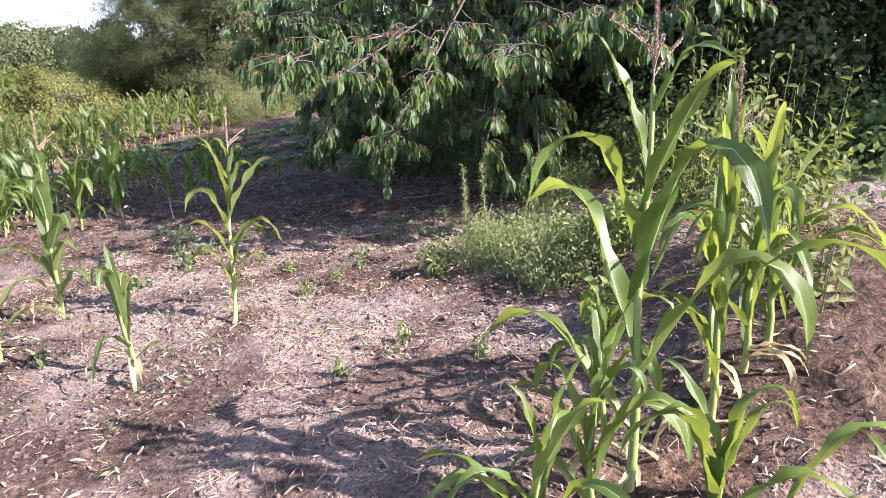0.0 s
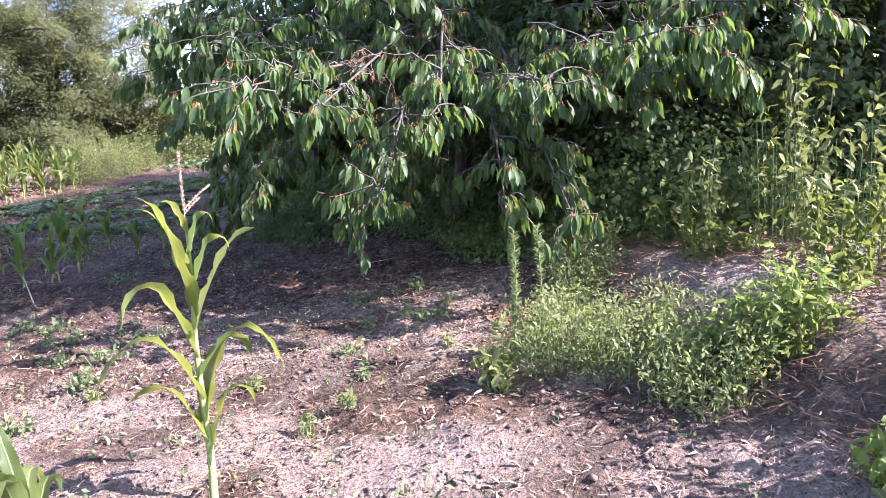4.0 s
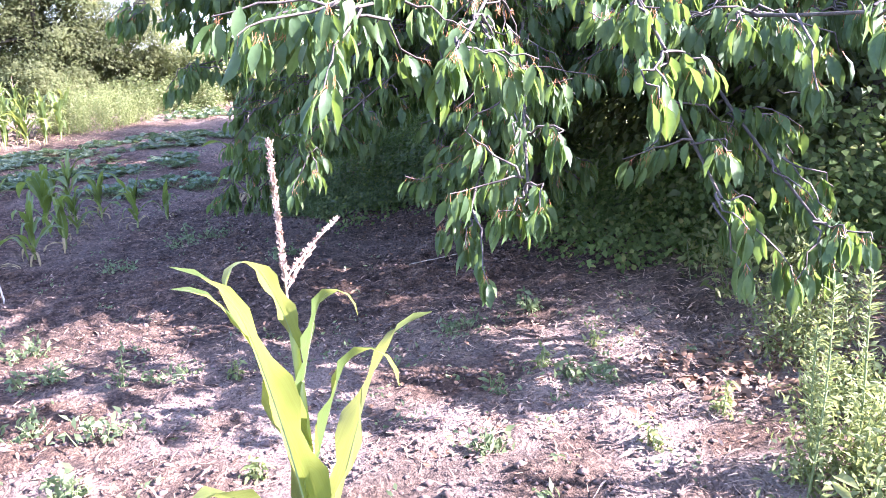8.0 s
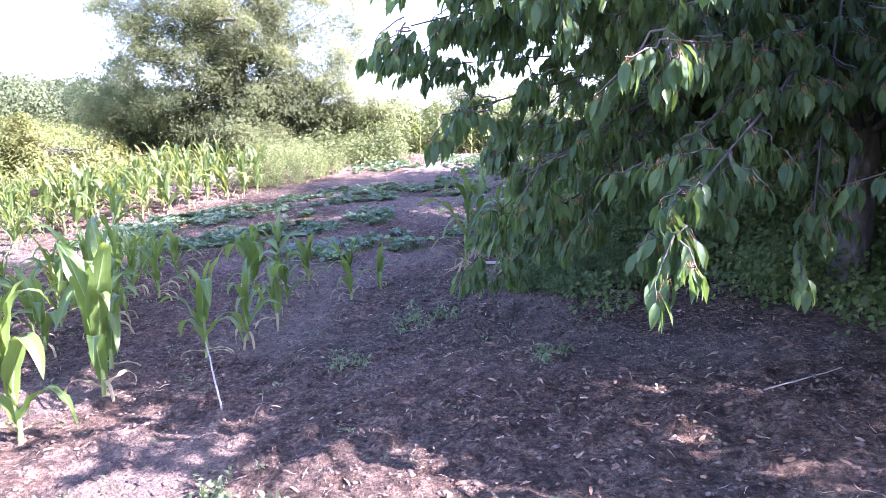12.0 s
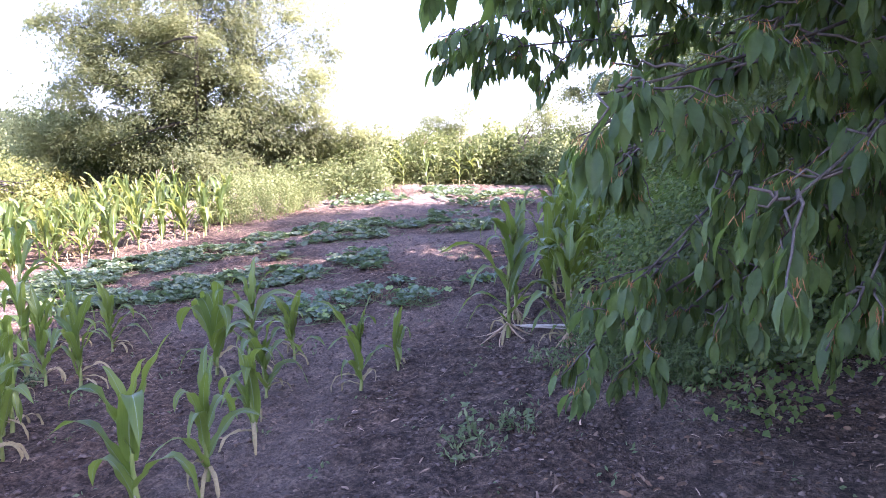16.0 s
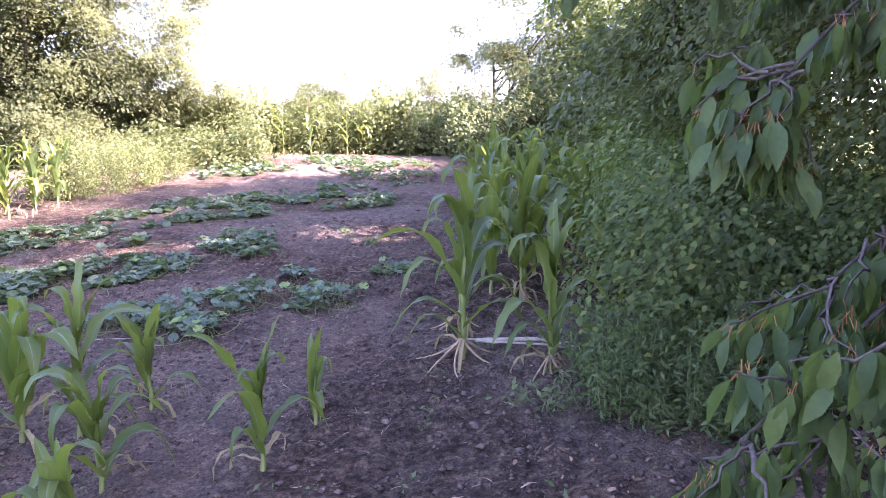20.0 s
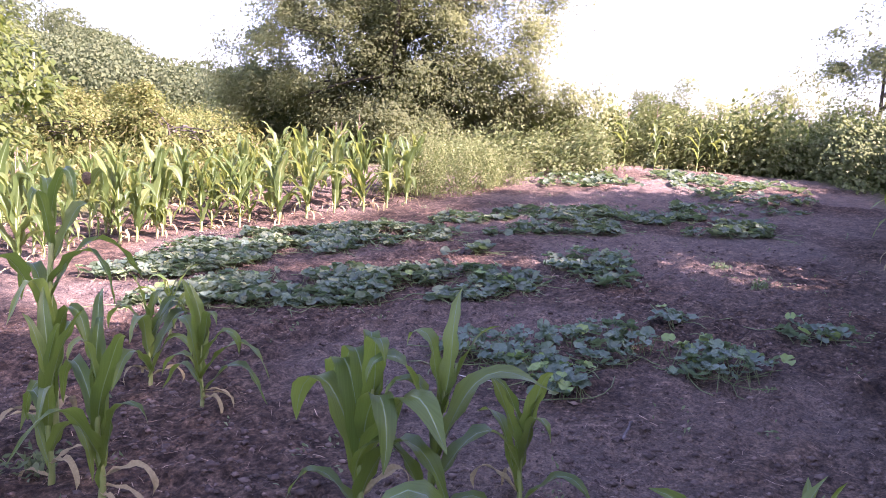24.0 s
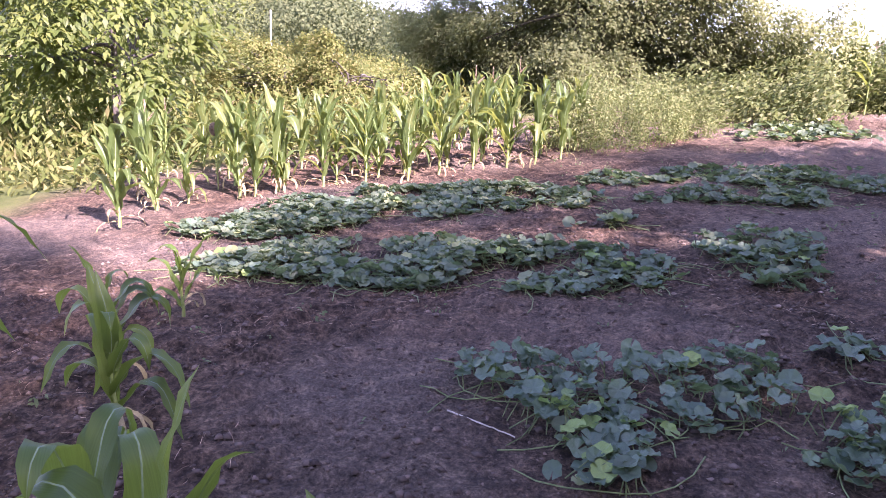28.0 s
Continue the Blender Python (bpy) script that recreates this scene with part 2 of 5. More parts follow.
M_WEED = leaf_mat("weed_leaf", [(0, (0.08, 0.11, 0.036)), (0.5, (0.15, 0.185, 0.065)), (1, (0.25, 0.265, 0.12))], 0.32, (0.36, 0.42, 0.11), 0.65, "island", 30, 0.25)
M_CLUMP = leaf_mat("clump_weed_leaf", [(0, (0.1, 0.14, 0.05)), (0.5, (0.175, 0.22, 0.085)), (1, (0.29, 0.325, 0.155))], 0.36, (0.42, 0.48, 0.12), 0.65, "island", 30, 0.25)
M_NETTLE = leaf_mat("nettle_leaf", [(0, (0.11, 0.165, 0.045)), (0.5, (0.17, 0.235, 0.065)), (1, (0.26, 0.32, 0.1))], 0.4, (0.42, 0.55, 0.1), 0.55, "island", 30, 0.28)
M_FEATHER = leaf_mat("feathery_leaf", [(0, (0.06, 0.1, 0.036)), (0.6, (0.1, 0.15, 0.055)), (1, (0.15, 0.2, 0.08))], 0.3, (0.2, 0.34, 0.1), 0.5, "island", 30, 0.35)
M_GREY = leaf_mat("grey_green_leaf", [(0, (0.085, 0.122, 0.055)), (0.6, (0.14, 0.185, 0.085)), (1, (0.22, 0.265, 0.13))], 0.3, (0.3, 0.4, 0.15), 0.6, "island", 40, 0.3)
M_SQUASH = leaf_mat("squash_leaf", [(0, (0.075, 0.125, 0.08)), (0.6, (0.12, 0.18, 0.118)), (0.88, (0.16, 0.225, 0.145)), (0.93, (0.17, 0.27, 0.075)), (1, (0.26, 0.36, 0.1))], 0.3, (0.25, 0.4, 0.1), 0.5, "object", 25, 0.7)
M_SQUASH_FAR = leaf_mat("squash_leaf_mass", [(0, (0.065, 0.1, 0.058)), (0.6, (0.11, 0.15, 0.088)), (0.92, (0.15, 0.19, 0.105)), (1, (0.32, 0.34, 0.14))], 0.3, (0.25, 0.4, 0.1), 0.5, "island", 25, 0.7)
M_VINE = solid_mat("vine", [(0.3, (0.1, 0.145, 0.05)), (0.7, (0.2, 0.245, 0.095))], 30, 0.6, 0.3)
M_STRAW = solid_mat("straw", [(0.3, (0.25, 0.17, 0.11)), (0.6, (0.42, 0.32, 0.22)), (0.8, (0.58, 0.48, 0.35))], 25, 0.8, 0.2, per=True)
M_DEADLEAF = solid_mat("dead_leaf", [(0.3, (0.1, 0.06, 0.035)), (0.7, (0.26, 0.16, 0.09))], 25, 0.8, 0.3, per=True)
M_CHAFF = solid_mat("brown_chaff", [(0.3, (0.17, 0.11, 0.07)), (0.7, (0.36, 0.26, 0.17))], 25, 0.85, 0.3, per=True)
M_CLOD = solid_mat("clod", [(0.3, (0.075, 0.056, 0.044)), (0.6, (0.14, 0.106, 0.083)), (0.8, (0.22, 0.168, 0.13))], 22, 0.95, 0.8, 0.01, per=True)
M_PALEWOOD = solid_mat("bleached_stalk", [(0.3, (0.28, 0.24, 0.18)), (0.7, (0.5, 0.45, 0.35))], 20, 0.8, 0.4, stretch=(1, 1, 1))
M_CONCRETE = solid_mat("pole_concrete", [(0.3, (0.4, 0.38, 0.35)), (0.7, (0.58, 0.55, 0.5))], 6, 0.9, 0.3)
M_SEEDHEAD = solid_mat("seed_head", [(0.3, (0.05, 0.035, 0.02)), (0.7, (0.16, 0.11, 0.06))], 60, 0.9, 0.8)


# ---------------------------------------------------------------- mesh makers
def mesh_of(name, V, F, mats, fm=None, smoothed=True):
    """A mesh from arrays of points and of quads (or triangles)."""
    me = bpy.data.meshes.new(name)
    V, F = np.asarray(V, np.float32), np.asarray(F, np.int32)
    k = F.shape[1]
    me.vertices.add(len(V))
    me.vertices.foreach_set("co", V.ravel())
    me.loops.add(F.size)
    me.loops.foreach_set("vertex_index", F.ravel())
    me.polygons.add(len(F))
    me.polygons.foreach_set("loop_start", np.arange(0, F.size, k, dtype=np.int32))
    me.update(calc_edges=True)
    if smoothed:
        me.polygons.foreach_set("use_smooth", np.ones(len(F), bool))
    for m in mats if isinstance(mats, (list, tuple)) else [mats]:
        me.materials.append(m)
    if fm is not None:
        me.polygons.foreach_set("material_index", np.asarray(fm, np.int32))
    me.validate()
    return me


def part(name, me, parent, label="", m=None):
    ob = new(name, me)
    ob.parent = parent
    if m is not None:
        ob.matrix_basis = m
    if label:
        ob["label"] = label
    return ob


def thing(name, at, label, category, group="", kind="", turn=0.0):
    ob = new(name)
    ob.empty_display_size = 0.1
    ob.matrix_basis = Matrix.Translation(at) @ Matrix.Rotation(turn, 4, "Z")
    return tagged(ob, label, category, group, kind)


def unit(a):
    return a / np.maximum(np.linalg.norm(a, axis=-1, keepdims=True), 1e-9)


def tube(pts, rad, sides=6):
    """Points and quads of a tapered tube along a line."""
    pts = np.asarray(pts, float)
    n = len(pts)
    rad = np.broadcast_to(np.asarray(rad, float), (n,))
    d = unit(np.gradient(pts, axis=0))
    ref = np.where(np.abs(d[:, 2:3]) > 0.9, [[1.0, 0, 0]], [[0, 0, 1.0]])
    s = unit(np.cross(d, ref))
    u = np.cross(s, d)
    a = np.linspace(0, 2 * np.pi, sides, endpoint=False)
    V = pts[:, None] + rad[:, None, None] * (np.cos(a)[None, :, None] * s[:, None] + np.sin(a)[None, :, None] * u[:, None])
    i = np.arange(n - 1)[:, None] * sides
    j = np.arange(sides)[None]
    k = (j + 1) % sides
    F = np.stack([i + j, i + k, i + sides + k, i + sides + j], -1).reshape(-1, 4)
    return V.reshape(-1, 3), F


def join(pieces):
    V, F, o = [], [], 0
    for v, f in pieces:
        V.append(v)
        F.append(f + o)
        o += len(v)
    return np.concatenate(V), np.concatenate(F)


def leaves(P, D, U, L, W, rows=((0, 0.1), (0.42, 1.0), (0.76, 0.62), (1, 0.03)), cols=3, bend=0.25, fold=0.18):
    """Blades from base points, directions, upward normals, lengths and widths; each is an island."""
    P, D = np.asarray(P, float), unit(np.asarray(D, float))
    n = len(P)
    S = unit(np.cross(D, U))
    N = np.cross(S, D)
    L, W = np.broadcast_to(L, (n,)), np.broadcast_to(W, (n,))
    V = np.empty((n, len(rows), cols, 3))
    for r, (s, w) in enumerate(rows):
        mid = P + D * (L * s * (1 - 0.15 * bend * s))[:, None] - N * (L * bend * s * s)[:, None]
        for c in range(cols):
            q = c / (cols - 1) * 2 - 1
            V[:, r, c] = mid + S * (W * w * 0.5 * q)[:, None] + N * (W * fold * abs(q) * w)[:, None]
    R = len(rows)
    if R == 2 and cols == 2:
        # a small pointed leaf of one folded face
        mid, w = P + D * (0.45 * L)[:, None], (S * W[:, None] * 0.5)
        V = np.stack([P, mid + w + N * (0.12 * W)[:, None], P + D * L[:, None] - N * (0.2 * L)[:, None], mid - w + N * (0.12 * W)[:, None]], 1)
        return V.reshape(-1, 3), np.arange(4 * n).reshape(n, 4)
    b = np.arange(n)[:, None, None] * (R * cols) + np.arange(R - 1)[None, :, None] * cols + np.arange(cols - 1)[None, None, :]
    F = np.stack([b, b + 1, b + 1 + cols, b + cols], -1).reshape(-1, 4)
    return V.reshape(-1, 3), F


LOW = ((0, 0.15), (0.45, 1.0), (1, 0.08))
BLADE = ((0, 0.08), (0.25, 0.9), (0.6, 0.75), (1, 0.03))


def randdir(n, down=0.0, rg=None):
    rg = rg or rng
    d = rg.normal(size=(n, 3))
    d = unit(d)
    d[:, 2] -= down
    return unit(d)


ONE = ((0, 0.85), (1, 0.4))


def scatter_leaves(C, per, spread, L, W, down=0.35, cols=2, rows=LOW, rg=None, bend=0.2, heart=None):
    """Leaves in clumps about the centres C, lying like shingles over each clump."""
    rg = rg or rng
    n = len(C) * per
    off = rg.normal(size=(n, 3)) * spread
    P = np.repeat(C, per, 0) + off
    s = rg.uniform(0.65, 1.25, n)
    D = randdir(n, down, rg)
    if down < 0 or spread < 0.1:
        U = randdir(n, -0.9, rg)
    else:
        U = unit(off) * (1 if heart is None else 0.6) + np.array([0, 0, 0.5]) + rg.normal(size=(n, 3)) * 0.36
        U = unit(U if heart is None else U + 0.8 * unit(P - heart))
        D = unit(D - U * ((D * U).sum(1) * 0.8)[:, None])
    return leaves(P, D, U, L * s, W * s, rows, cols, bend)


def sprays_of_leaves(C, per, spread, L, W, rg, heart, rows):
    """Leaves in flat, slightly drooping sprays about the centres C, tilted away from the heart of the crown."""
    n = len(C) * per
    q = rg.normal(size=(n, 3)) * spread * np.array([1.2, 1.2, 0.42])
    q[:, 2] -= 0.35 * (q[:, 0] ** 2 + q[:, 1] ** 2) / max(spread, 0.05)
    P = np.repeat(C, per, 0) + q
    out = unit(np.repeat(unit(C - heart), per, 0) + 0.5 * unit(q))
    D = unit(out * np.array([1, 1, 0.4]) + randdir(n, 0.5, rg) * 0.9)
    U = unit(np.array([0, 0, 0.9]) + out * 0.6 + rg.normal(size=(n, 3)) * 0.2)
    s = rg.uniform(0.65, 1.25, n)
    return leaves(P, D, U, L * s, W * s, rows, 2, 0.2)


def thinned(C, size, cut):
    """Centres with the hollows between the branches left out."""
    n = (vnoise(C[:, 0] / size + 7, C[:, 2] / size + 60) + vnoise(C[:, 1] / size + 30, C[:, 2] / size * 0.9 + 90) + vnoise((C[:, 0] - C[:, 1]) / size + 50, C[:, 1] / size + 20)) / 3
    return C[n > cut]


def crown_centres(blobs, n, rg, shell=0.55, lumpy=9):
    """Clump centres in a set of ellipsoids (x, y, z, rx, ry, rz), thicker towards their skins."""
    b = np.array(blobs, float)
    vol = (b[:, 3] * b[:, 4] * b[:, 5]) ** 0.75
    k = rg.choice(len(b), n, p=vol / vol.sum())
    d = unit(rg.normal(size=(n, 3)))
    r = shell + (1.08 - shell) * rg.random(n) ** 0.7
    big = b[k, :3] + d * r[:, None] * b[k, 3:]
    if n < 60:
        return big
    # gather the clumps into lumps with gaps between them
    m = max(n // lumpy, 6)
    lump = rg.integers(0, m, n)
    size = np.minimum(b[k[:m], 3:].min(1) * 0.3, 0.6)
    return big[lump] + unit(rg.normal(size=(n, 3))) * (rg.random(n) ** 0.5 * size[lump])[:, None] * np.array([1.25, 1.25, 0.8])


# ---------------------------------------------------------------- ground
def axis(parts):
    out = []
    for a, b, step in parts:
        out += list(np.arange(a, b - 1e-6, step))
    return np.array(out + [parts[-1][1]])


gx = axis([(-900, -200, 70), (-200, -60, 10), (-60, -20, 4), (-20, -9, 0.5), (-9, 3, 0.05), (3, 9, 0.3), (9, 40, 3), (40, 200, 20), (200, 900, 70)])
gy = axis([(-500, -60, 40), (-60, -8, 4), (-8, 0, 0.4), (0, 19, 0.05), (19, 30, 0.18), (30, 60, 2), (60, 200, 10), (200, 1500, 80)])
GX, GY = np.meshgrid(gx, gy)
near = smooth((GX + 14) / 4) * smooth((6 - GX) / 3) * smooth((GY + 6) / 4) * smooth((34 - GY) / 5)
GZ = gz(GX, GY) + clods(GX, GY) * near
nx, ny = len(gx), len(gy)
ii = (np.arange(ny - 1)[:, None] * nx + np.arange(nx - 1)[None])
ground = new("ground", mesh_of("ground", np.stack([GX, GY, GZ], -1).reshape(-1, 3), np.stack([ii, ii + 1, ii + nx + 1, ii + nx], -1).reshape(-1, 4), M_SOIL))
tagged(ground, "dark crumbly garden soil strewn with straw, turf farther off", "soil", kind="structure")
# how much turf and how much dry litter cover the soil
wob = 1.2 * (vnoise(GX * 0.5, GY * 0.5) - 0.5)
edge_x = np.interp(GY, [0, 8, 16, 19, 24, 30], [-9.5, -10.5, -11, -11.5, -9.0, -7.5])
turf = np.maximum.reduce([smooth((edge_x - GX) / 1.0 + wob), smooth((GY - 28.6) / 1.2 + wob), smooth((GX - 1.4) / 1.2 + wob) * smooth((GY - 5) / 2), smooth((GX - 2.6) / 1.4 + wob), smooth((-1.2 - GY) / 1.4 + wob)])
litter = smooth((0.6 * vnoise(GX * 1.6, GY * 1.6 + 4) + 0.4 * vnoise(GX * 4.2, GY * 4.2) - 0.36) * 2.6) * smooth((8.4 - GY) / 2.0) * smooth((GX - np.interp(GY, [3, 5], [-2.3, -5.4])) / 1.6)
litter = np.maximum(litter * 0.62, 0.2 * smooth((vnoise(GX * 0.8, GY * 0.8) - 0.45) * 3))
# far strip: straw pallor and its sunlit brightness both put into the cover
litter = np.maximum(litter, 0.25 * smooth((GY - 21.5) / 2.5) * smooth((vnoise(GX * 1.1 + 7, GY * 1.1) - 0.25) * 3))
litter = np.maximum(litter, 0.8 * smooth((GX - 1.0) / 0.5) * smooth((GY - 3.5) / 1) * smooth((7.5 - GY) / 1))
col = ground.data.color_attributes.new("cover", "FLOAT_COLOR", "POINT")
col.data.foreach_set("color", np.stack([turf, litter, turf * 0, turf * 0 + 1], -1).astype(np.float32).ravel())


# ---------------------------------------------------------------- corn
def corn_leaf_mesh(seed, rise, fold, turn, width):
    """One maize blade of length 1: clasping base, wavy edge, pale midrib."""
    rg = np.random.default_rng(seed)
    n = 14
    s = np.linspace(0, 1, n)
    bend = 1 / (1 + np.exp(-(s - fold) / 0.07))
    ang = radians(rise) - radians(12) * s - radians(turn) * bend + 0.05 * np.sin(s * 8 + rg.random() * 6)
    ds = 1 / (n - 1)
    x = np.concatenate([[0], np.cumsum(np.cos(ang[:-1]) * ds)])
    z = np.concatenate([[0], np.cumsum(np.sin(ang[:-1]) * ds)])
    y = 0.09 * np.sin(s * 3 + rg.random() * 6) * s
    mid = np.stack([x, y, z], -1)
    nrm = np.stack([-np.sin(ang), 0 * ang, np.cos(ang)], -1)
    tw = rg.uniform(-0.7, 0.7) * s ** 1.5
    side = np.stack([np.sin(tw) * nrm[:, 0], np.cos(tw), np.sin(tw) * nrm[:, 2]], -1)
    up = np.cross(np.stack([np.cos(ang), 0 * ang, np.sin(ang)], -1), side)
    w = width * np.interp(s, [0, 0.06, 0.2, 0.45, 0.68, 0.87, 1], [0.5, 0.72, 0.98, 1.0, 0.86, 0.48, 0.02])
    wave = 0.26 * np.sin(s[:, None] * rg.uniform(18, 30) + np.array([0, 1.7])[None] + rg.random() * 6)
    V = []
    for q in (-1, -0.5, -0.055, 0.055, 0.5, 1):
        lift = 0.42 * abs(q) * (1 - 0.75 * s)
        lift = lift + (wave[:, 0 if q < 0 else 1] * (abs(q) == 1))
        V.append(mid + side * (w * q * 0.5)[:, None] + up * (w * lift * 0.5)[:, None])
    V = np.stack(V, 1).reshape(-1, 3)
    i = np.arange(n - 1)[:, None] * 6 + np.arange(5)[None]
    F = np.stack([i, i + 1, i + 7, i + 6], -1).reshape(-1, 4)
    fm = np.tile([0, 0, 1, 0, 0], n - 1)
    return V, F, fm


CORN_LEAVES, CORN_LIT, CORN_WITHERED, LEAF_RISE = [], [], [], []
for k, (a0, fo, tn, wd) in enumerate([(84, 0.9, 25, 0.19), (82, 0.72, 150, 0.19), (76, 0.6, 140, 0.17), (62, 0.5, 115, 0.145), (52, 0.45, 105, 0.125), (60, 0.62, 85, 0.15), (42, 0.42, 85, 0.11), (79, 0.82, 60, 0.19)]):
    v, f, fm = corn_leaf_mesh(k + 5, a0, fo, tn, wd)
    LEAF_RISE.append(float(v[:, 2].max()))
    CORN_LEAVES.append(mesh_of("corn_leaf", v, f, [M_CORN, M_MIDRIB], fm))
    CORN_LIT.append(mesh_of("corn_leaf", v, f, [M_CORN_SUN, M_MIDRIB], fm))
    CORN_WITHERED.append(mesh_of("withered_leaf", v * (1, 0.35, 1), f, [M_WITHER, M_WITHER], fm))


def stalk_mesh(h, r, rg):
    n = 15
    s = np.linspace(0, 1, n)
    lean = rg.normal(size=2) * 0.03
    pts = np.stack([lean[0] * s * s * h + 0.006 * np.sin(s * 9), lean[1] * s * s * h, s * h], -1)
    rad = r * (1 - 0.62 * s) * (1 + 0.12 * (np.arange(n) % 2))
    return pts, tube(pts, rad, 8)


TASSELS = []
for k in range(3):
    rg = np.random.default_rng(40 + k)
    pcs = []
    for j in range(1 + 2 + 2 * k):
        ln = 0.3 if j == 0 else rg.uniform(0.09, 0.14)
        a, out = rg.random() * 6.3, 0 if j == 0 else rg.uniform(0.6, 1.2)
        s = np.linspace(0, 1, 8)
        p = np.stack([np.cos(a) * out * ln * s, np.sin(a) * out * ln * s, ln * s * (1 - 0.25 * out * s) + (0.02 * j if j else 0)], -1)
        pcs.append(tube(p, 0.0022, 4))
        m = 900 if j == 0 else 110
        u = rg.uniform(0.12, 1, m)
        q = np.stack([np.interp(u, s, p[:, i]) for i in range(3)], -1) + rg.normal(size=(m, 3)) * 0.0018
        pcs.append(leaves(q, randdir(m, -1.4, rg), randdir(m, 0, rg), 0.0085, 0.0045, LOW, 2))
    TASSELS.append(mesh_of("tassel", *join(pcs), M_TASSEL))


def roots_mesh(rg, reach):
    pcs = []
    for j in range(9):
        a = rg.random() * 6.3
        r = reach * rg.uniform(0.5, 1.2)
        s = np.linspace(0, 1, 7)
        p = np.stack([np.cos(a + 0.5 * s) * r * s, np.sin(a + 0.5 * s) * r * s, 0.11 * (1 - s) ** 2 - 0.01 * s + 0.008], -1)
        pcs.append(tube(p, 0.008 * (1 - 0.7 * s), 5))
    return mesh_of("brace_root", *join(pcs), M_ROOT)


def corn_plant(x, y, h, tassel=False, n=None, lit=False, roots=0.0, leafy=1.0, group="garden corn", reach=None, broad=1.0, lean=(0.0, 0.0), face=None, stiff=False, upright=False):
    """Maize: jointed stalk, blades in two ranks, a whorl at the top, withered blades at the foot."""
    rg = np.random.default_rng(int(abs(x * 517 + y * 911) * 10) + 3)
    z = float(ground_z(x, y)) - 0.01
    words = "pale sunlit maize plant" if lit else "green maize plant"
    words += " with a dry brown tassel" if tassel else (" with exposed brace roots" if roots else " with broad folded blades")
    ob = thing("corn_plant", (x, y, z), words + ", rooted in soil", "corn plant", group)
    body = h * (0.82 if tassel else 0.58)
    pts, tb = stalk_mesh(body, 0.009 + 0.0045 * h, rg)
    part("stalk", mesh_of("stalk", *tb, M_STALK), ob)
    n = n or int(5.5 + 3.6 * h)
    face = rg.random() * 6.3 if face is None else face
    kinds = CORN_LIT if lit else CORN_LEAVES
    peak = body + (0.25 * (0.7 + 0.2 * h) if tassel else 0)
    for i in range(n):
        f = (i + 0.6) / n
        at = pts[min(int((0.12 + 0.88 * f) * 14), 14)]
        a = face + (i % 2) * math.pi + rg.normal() * 0.4
        ln = (reach or min(0.17 + 0.36 * h, 0.68)) * (0.75 + 0.45 * math.sin(math.pi * min(f + 0.12, 1))) * leafy * rg.uniform(0.82, 1.15)
        if upright:
            pick = (7, 0, 7, 1)[rg.integers(4)] if f > 0.5 else (5, 2, 1, 3, 5)[rg.integers(5)]
            ln *= 1 - 0.3 * max(f - 0.6, 0) / 0.4
        elif tassel:
            pick = ((7, 0, 7, 5) if stiff else (5, 3, 2, 5))[rg.integers(4)] if f > 0.6 else (2, 3, 4, 5, 1)[rg.integers(5)]
            ln *= 1 - 0.4 * max(f - 0.55, 0) / 0.45
        else:
            pick = (0, 1, 7, 2)[rg.integers(4)] if f > 0.68 else ((1, 2, 3, 5, 3)[rg.integers(5)] if f > 0.32 else (3, 4, 5, 6, 2)[rg.integers(5)])
        tilt = rg.uniform(-0.12, 0.2)
        m = Matrix.Translation(at) @ Matrix.Rotation(a, 4, "Z") @ Matrix.Rotation(tilt, 4, "Y") @ Matrix.Diagonal((ln, ln * broad * rg.uniform(0.85, 1.12), ln, 1))
        part("leaf", kinds[pick], ob, m=m)
        if not tassel:
            peak = max(peak, at[2] + 0.97 * ln * LEAF_RISE[pick])
    for i in range(3 if h > 0.6 else 2):
        a = face + rg.random() * 6.3
        m = Matrix.Translation((0, 0, 0.04 + 0.07 * rg.random())) @ Matrix.Rotation(a, 4, "Z") @ Matrix.Rotation(0.6, 4, "Y") @ Matrix.Diagonal((0.38, 0.45, 0.26, 1))
        part("withered_leaf", CORN_WITHERED[2 + int(rg.integers(3))], ob, "withered straw-coloured blade", m)
    if tassel:
        part("tassel", TASSELS[0 if lit else int(rg.integers(3))], ob, "dry pinkish brown tassel", Matrix.Translation(pts[-1]) @ Matrix.Scale(0.7 + 0.2 * h, 4))
    if roots:
        part("brace_root", roots_mesh(rg, roots), ob, "pale brown exposed brace roots")
    ob.scale = (max(h / peak, 0.85),) * 2 + (h / peak,)
    ob.rotation_euler = (-lean[1], lean[0], 0)
    return ob


# the tall group beside the start of the path
for x, y, h, tas, nn in ((0.66, 2.1, 1.5, 1, 8), (0.99, 2.32, 1.19, 1, 8), (1.09, 2.62, 1.12, 1, 8), (1.22, 2.6, 1.0, 0, 8), (1.36, 2.72, 0.9, 0, 7), (0.3, 1.72, 0.68, 0, 9),
                         (0.62, 2.3, 0.7, 0, 7), (1.3, 1.7, 1.6, 1, 9), (0.5, 1.95, 0.75, 0, 8), (0.72, 1.6, 0.62, 0, 8), (1.12, 1.5, 0.55, 0, 7)):
    corn_plant(x, y, h, bool(tas), nn, group="tall corn by the path", stiff=True, broad=0.5, face=math.pi if x == 1.3 else None)
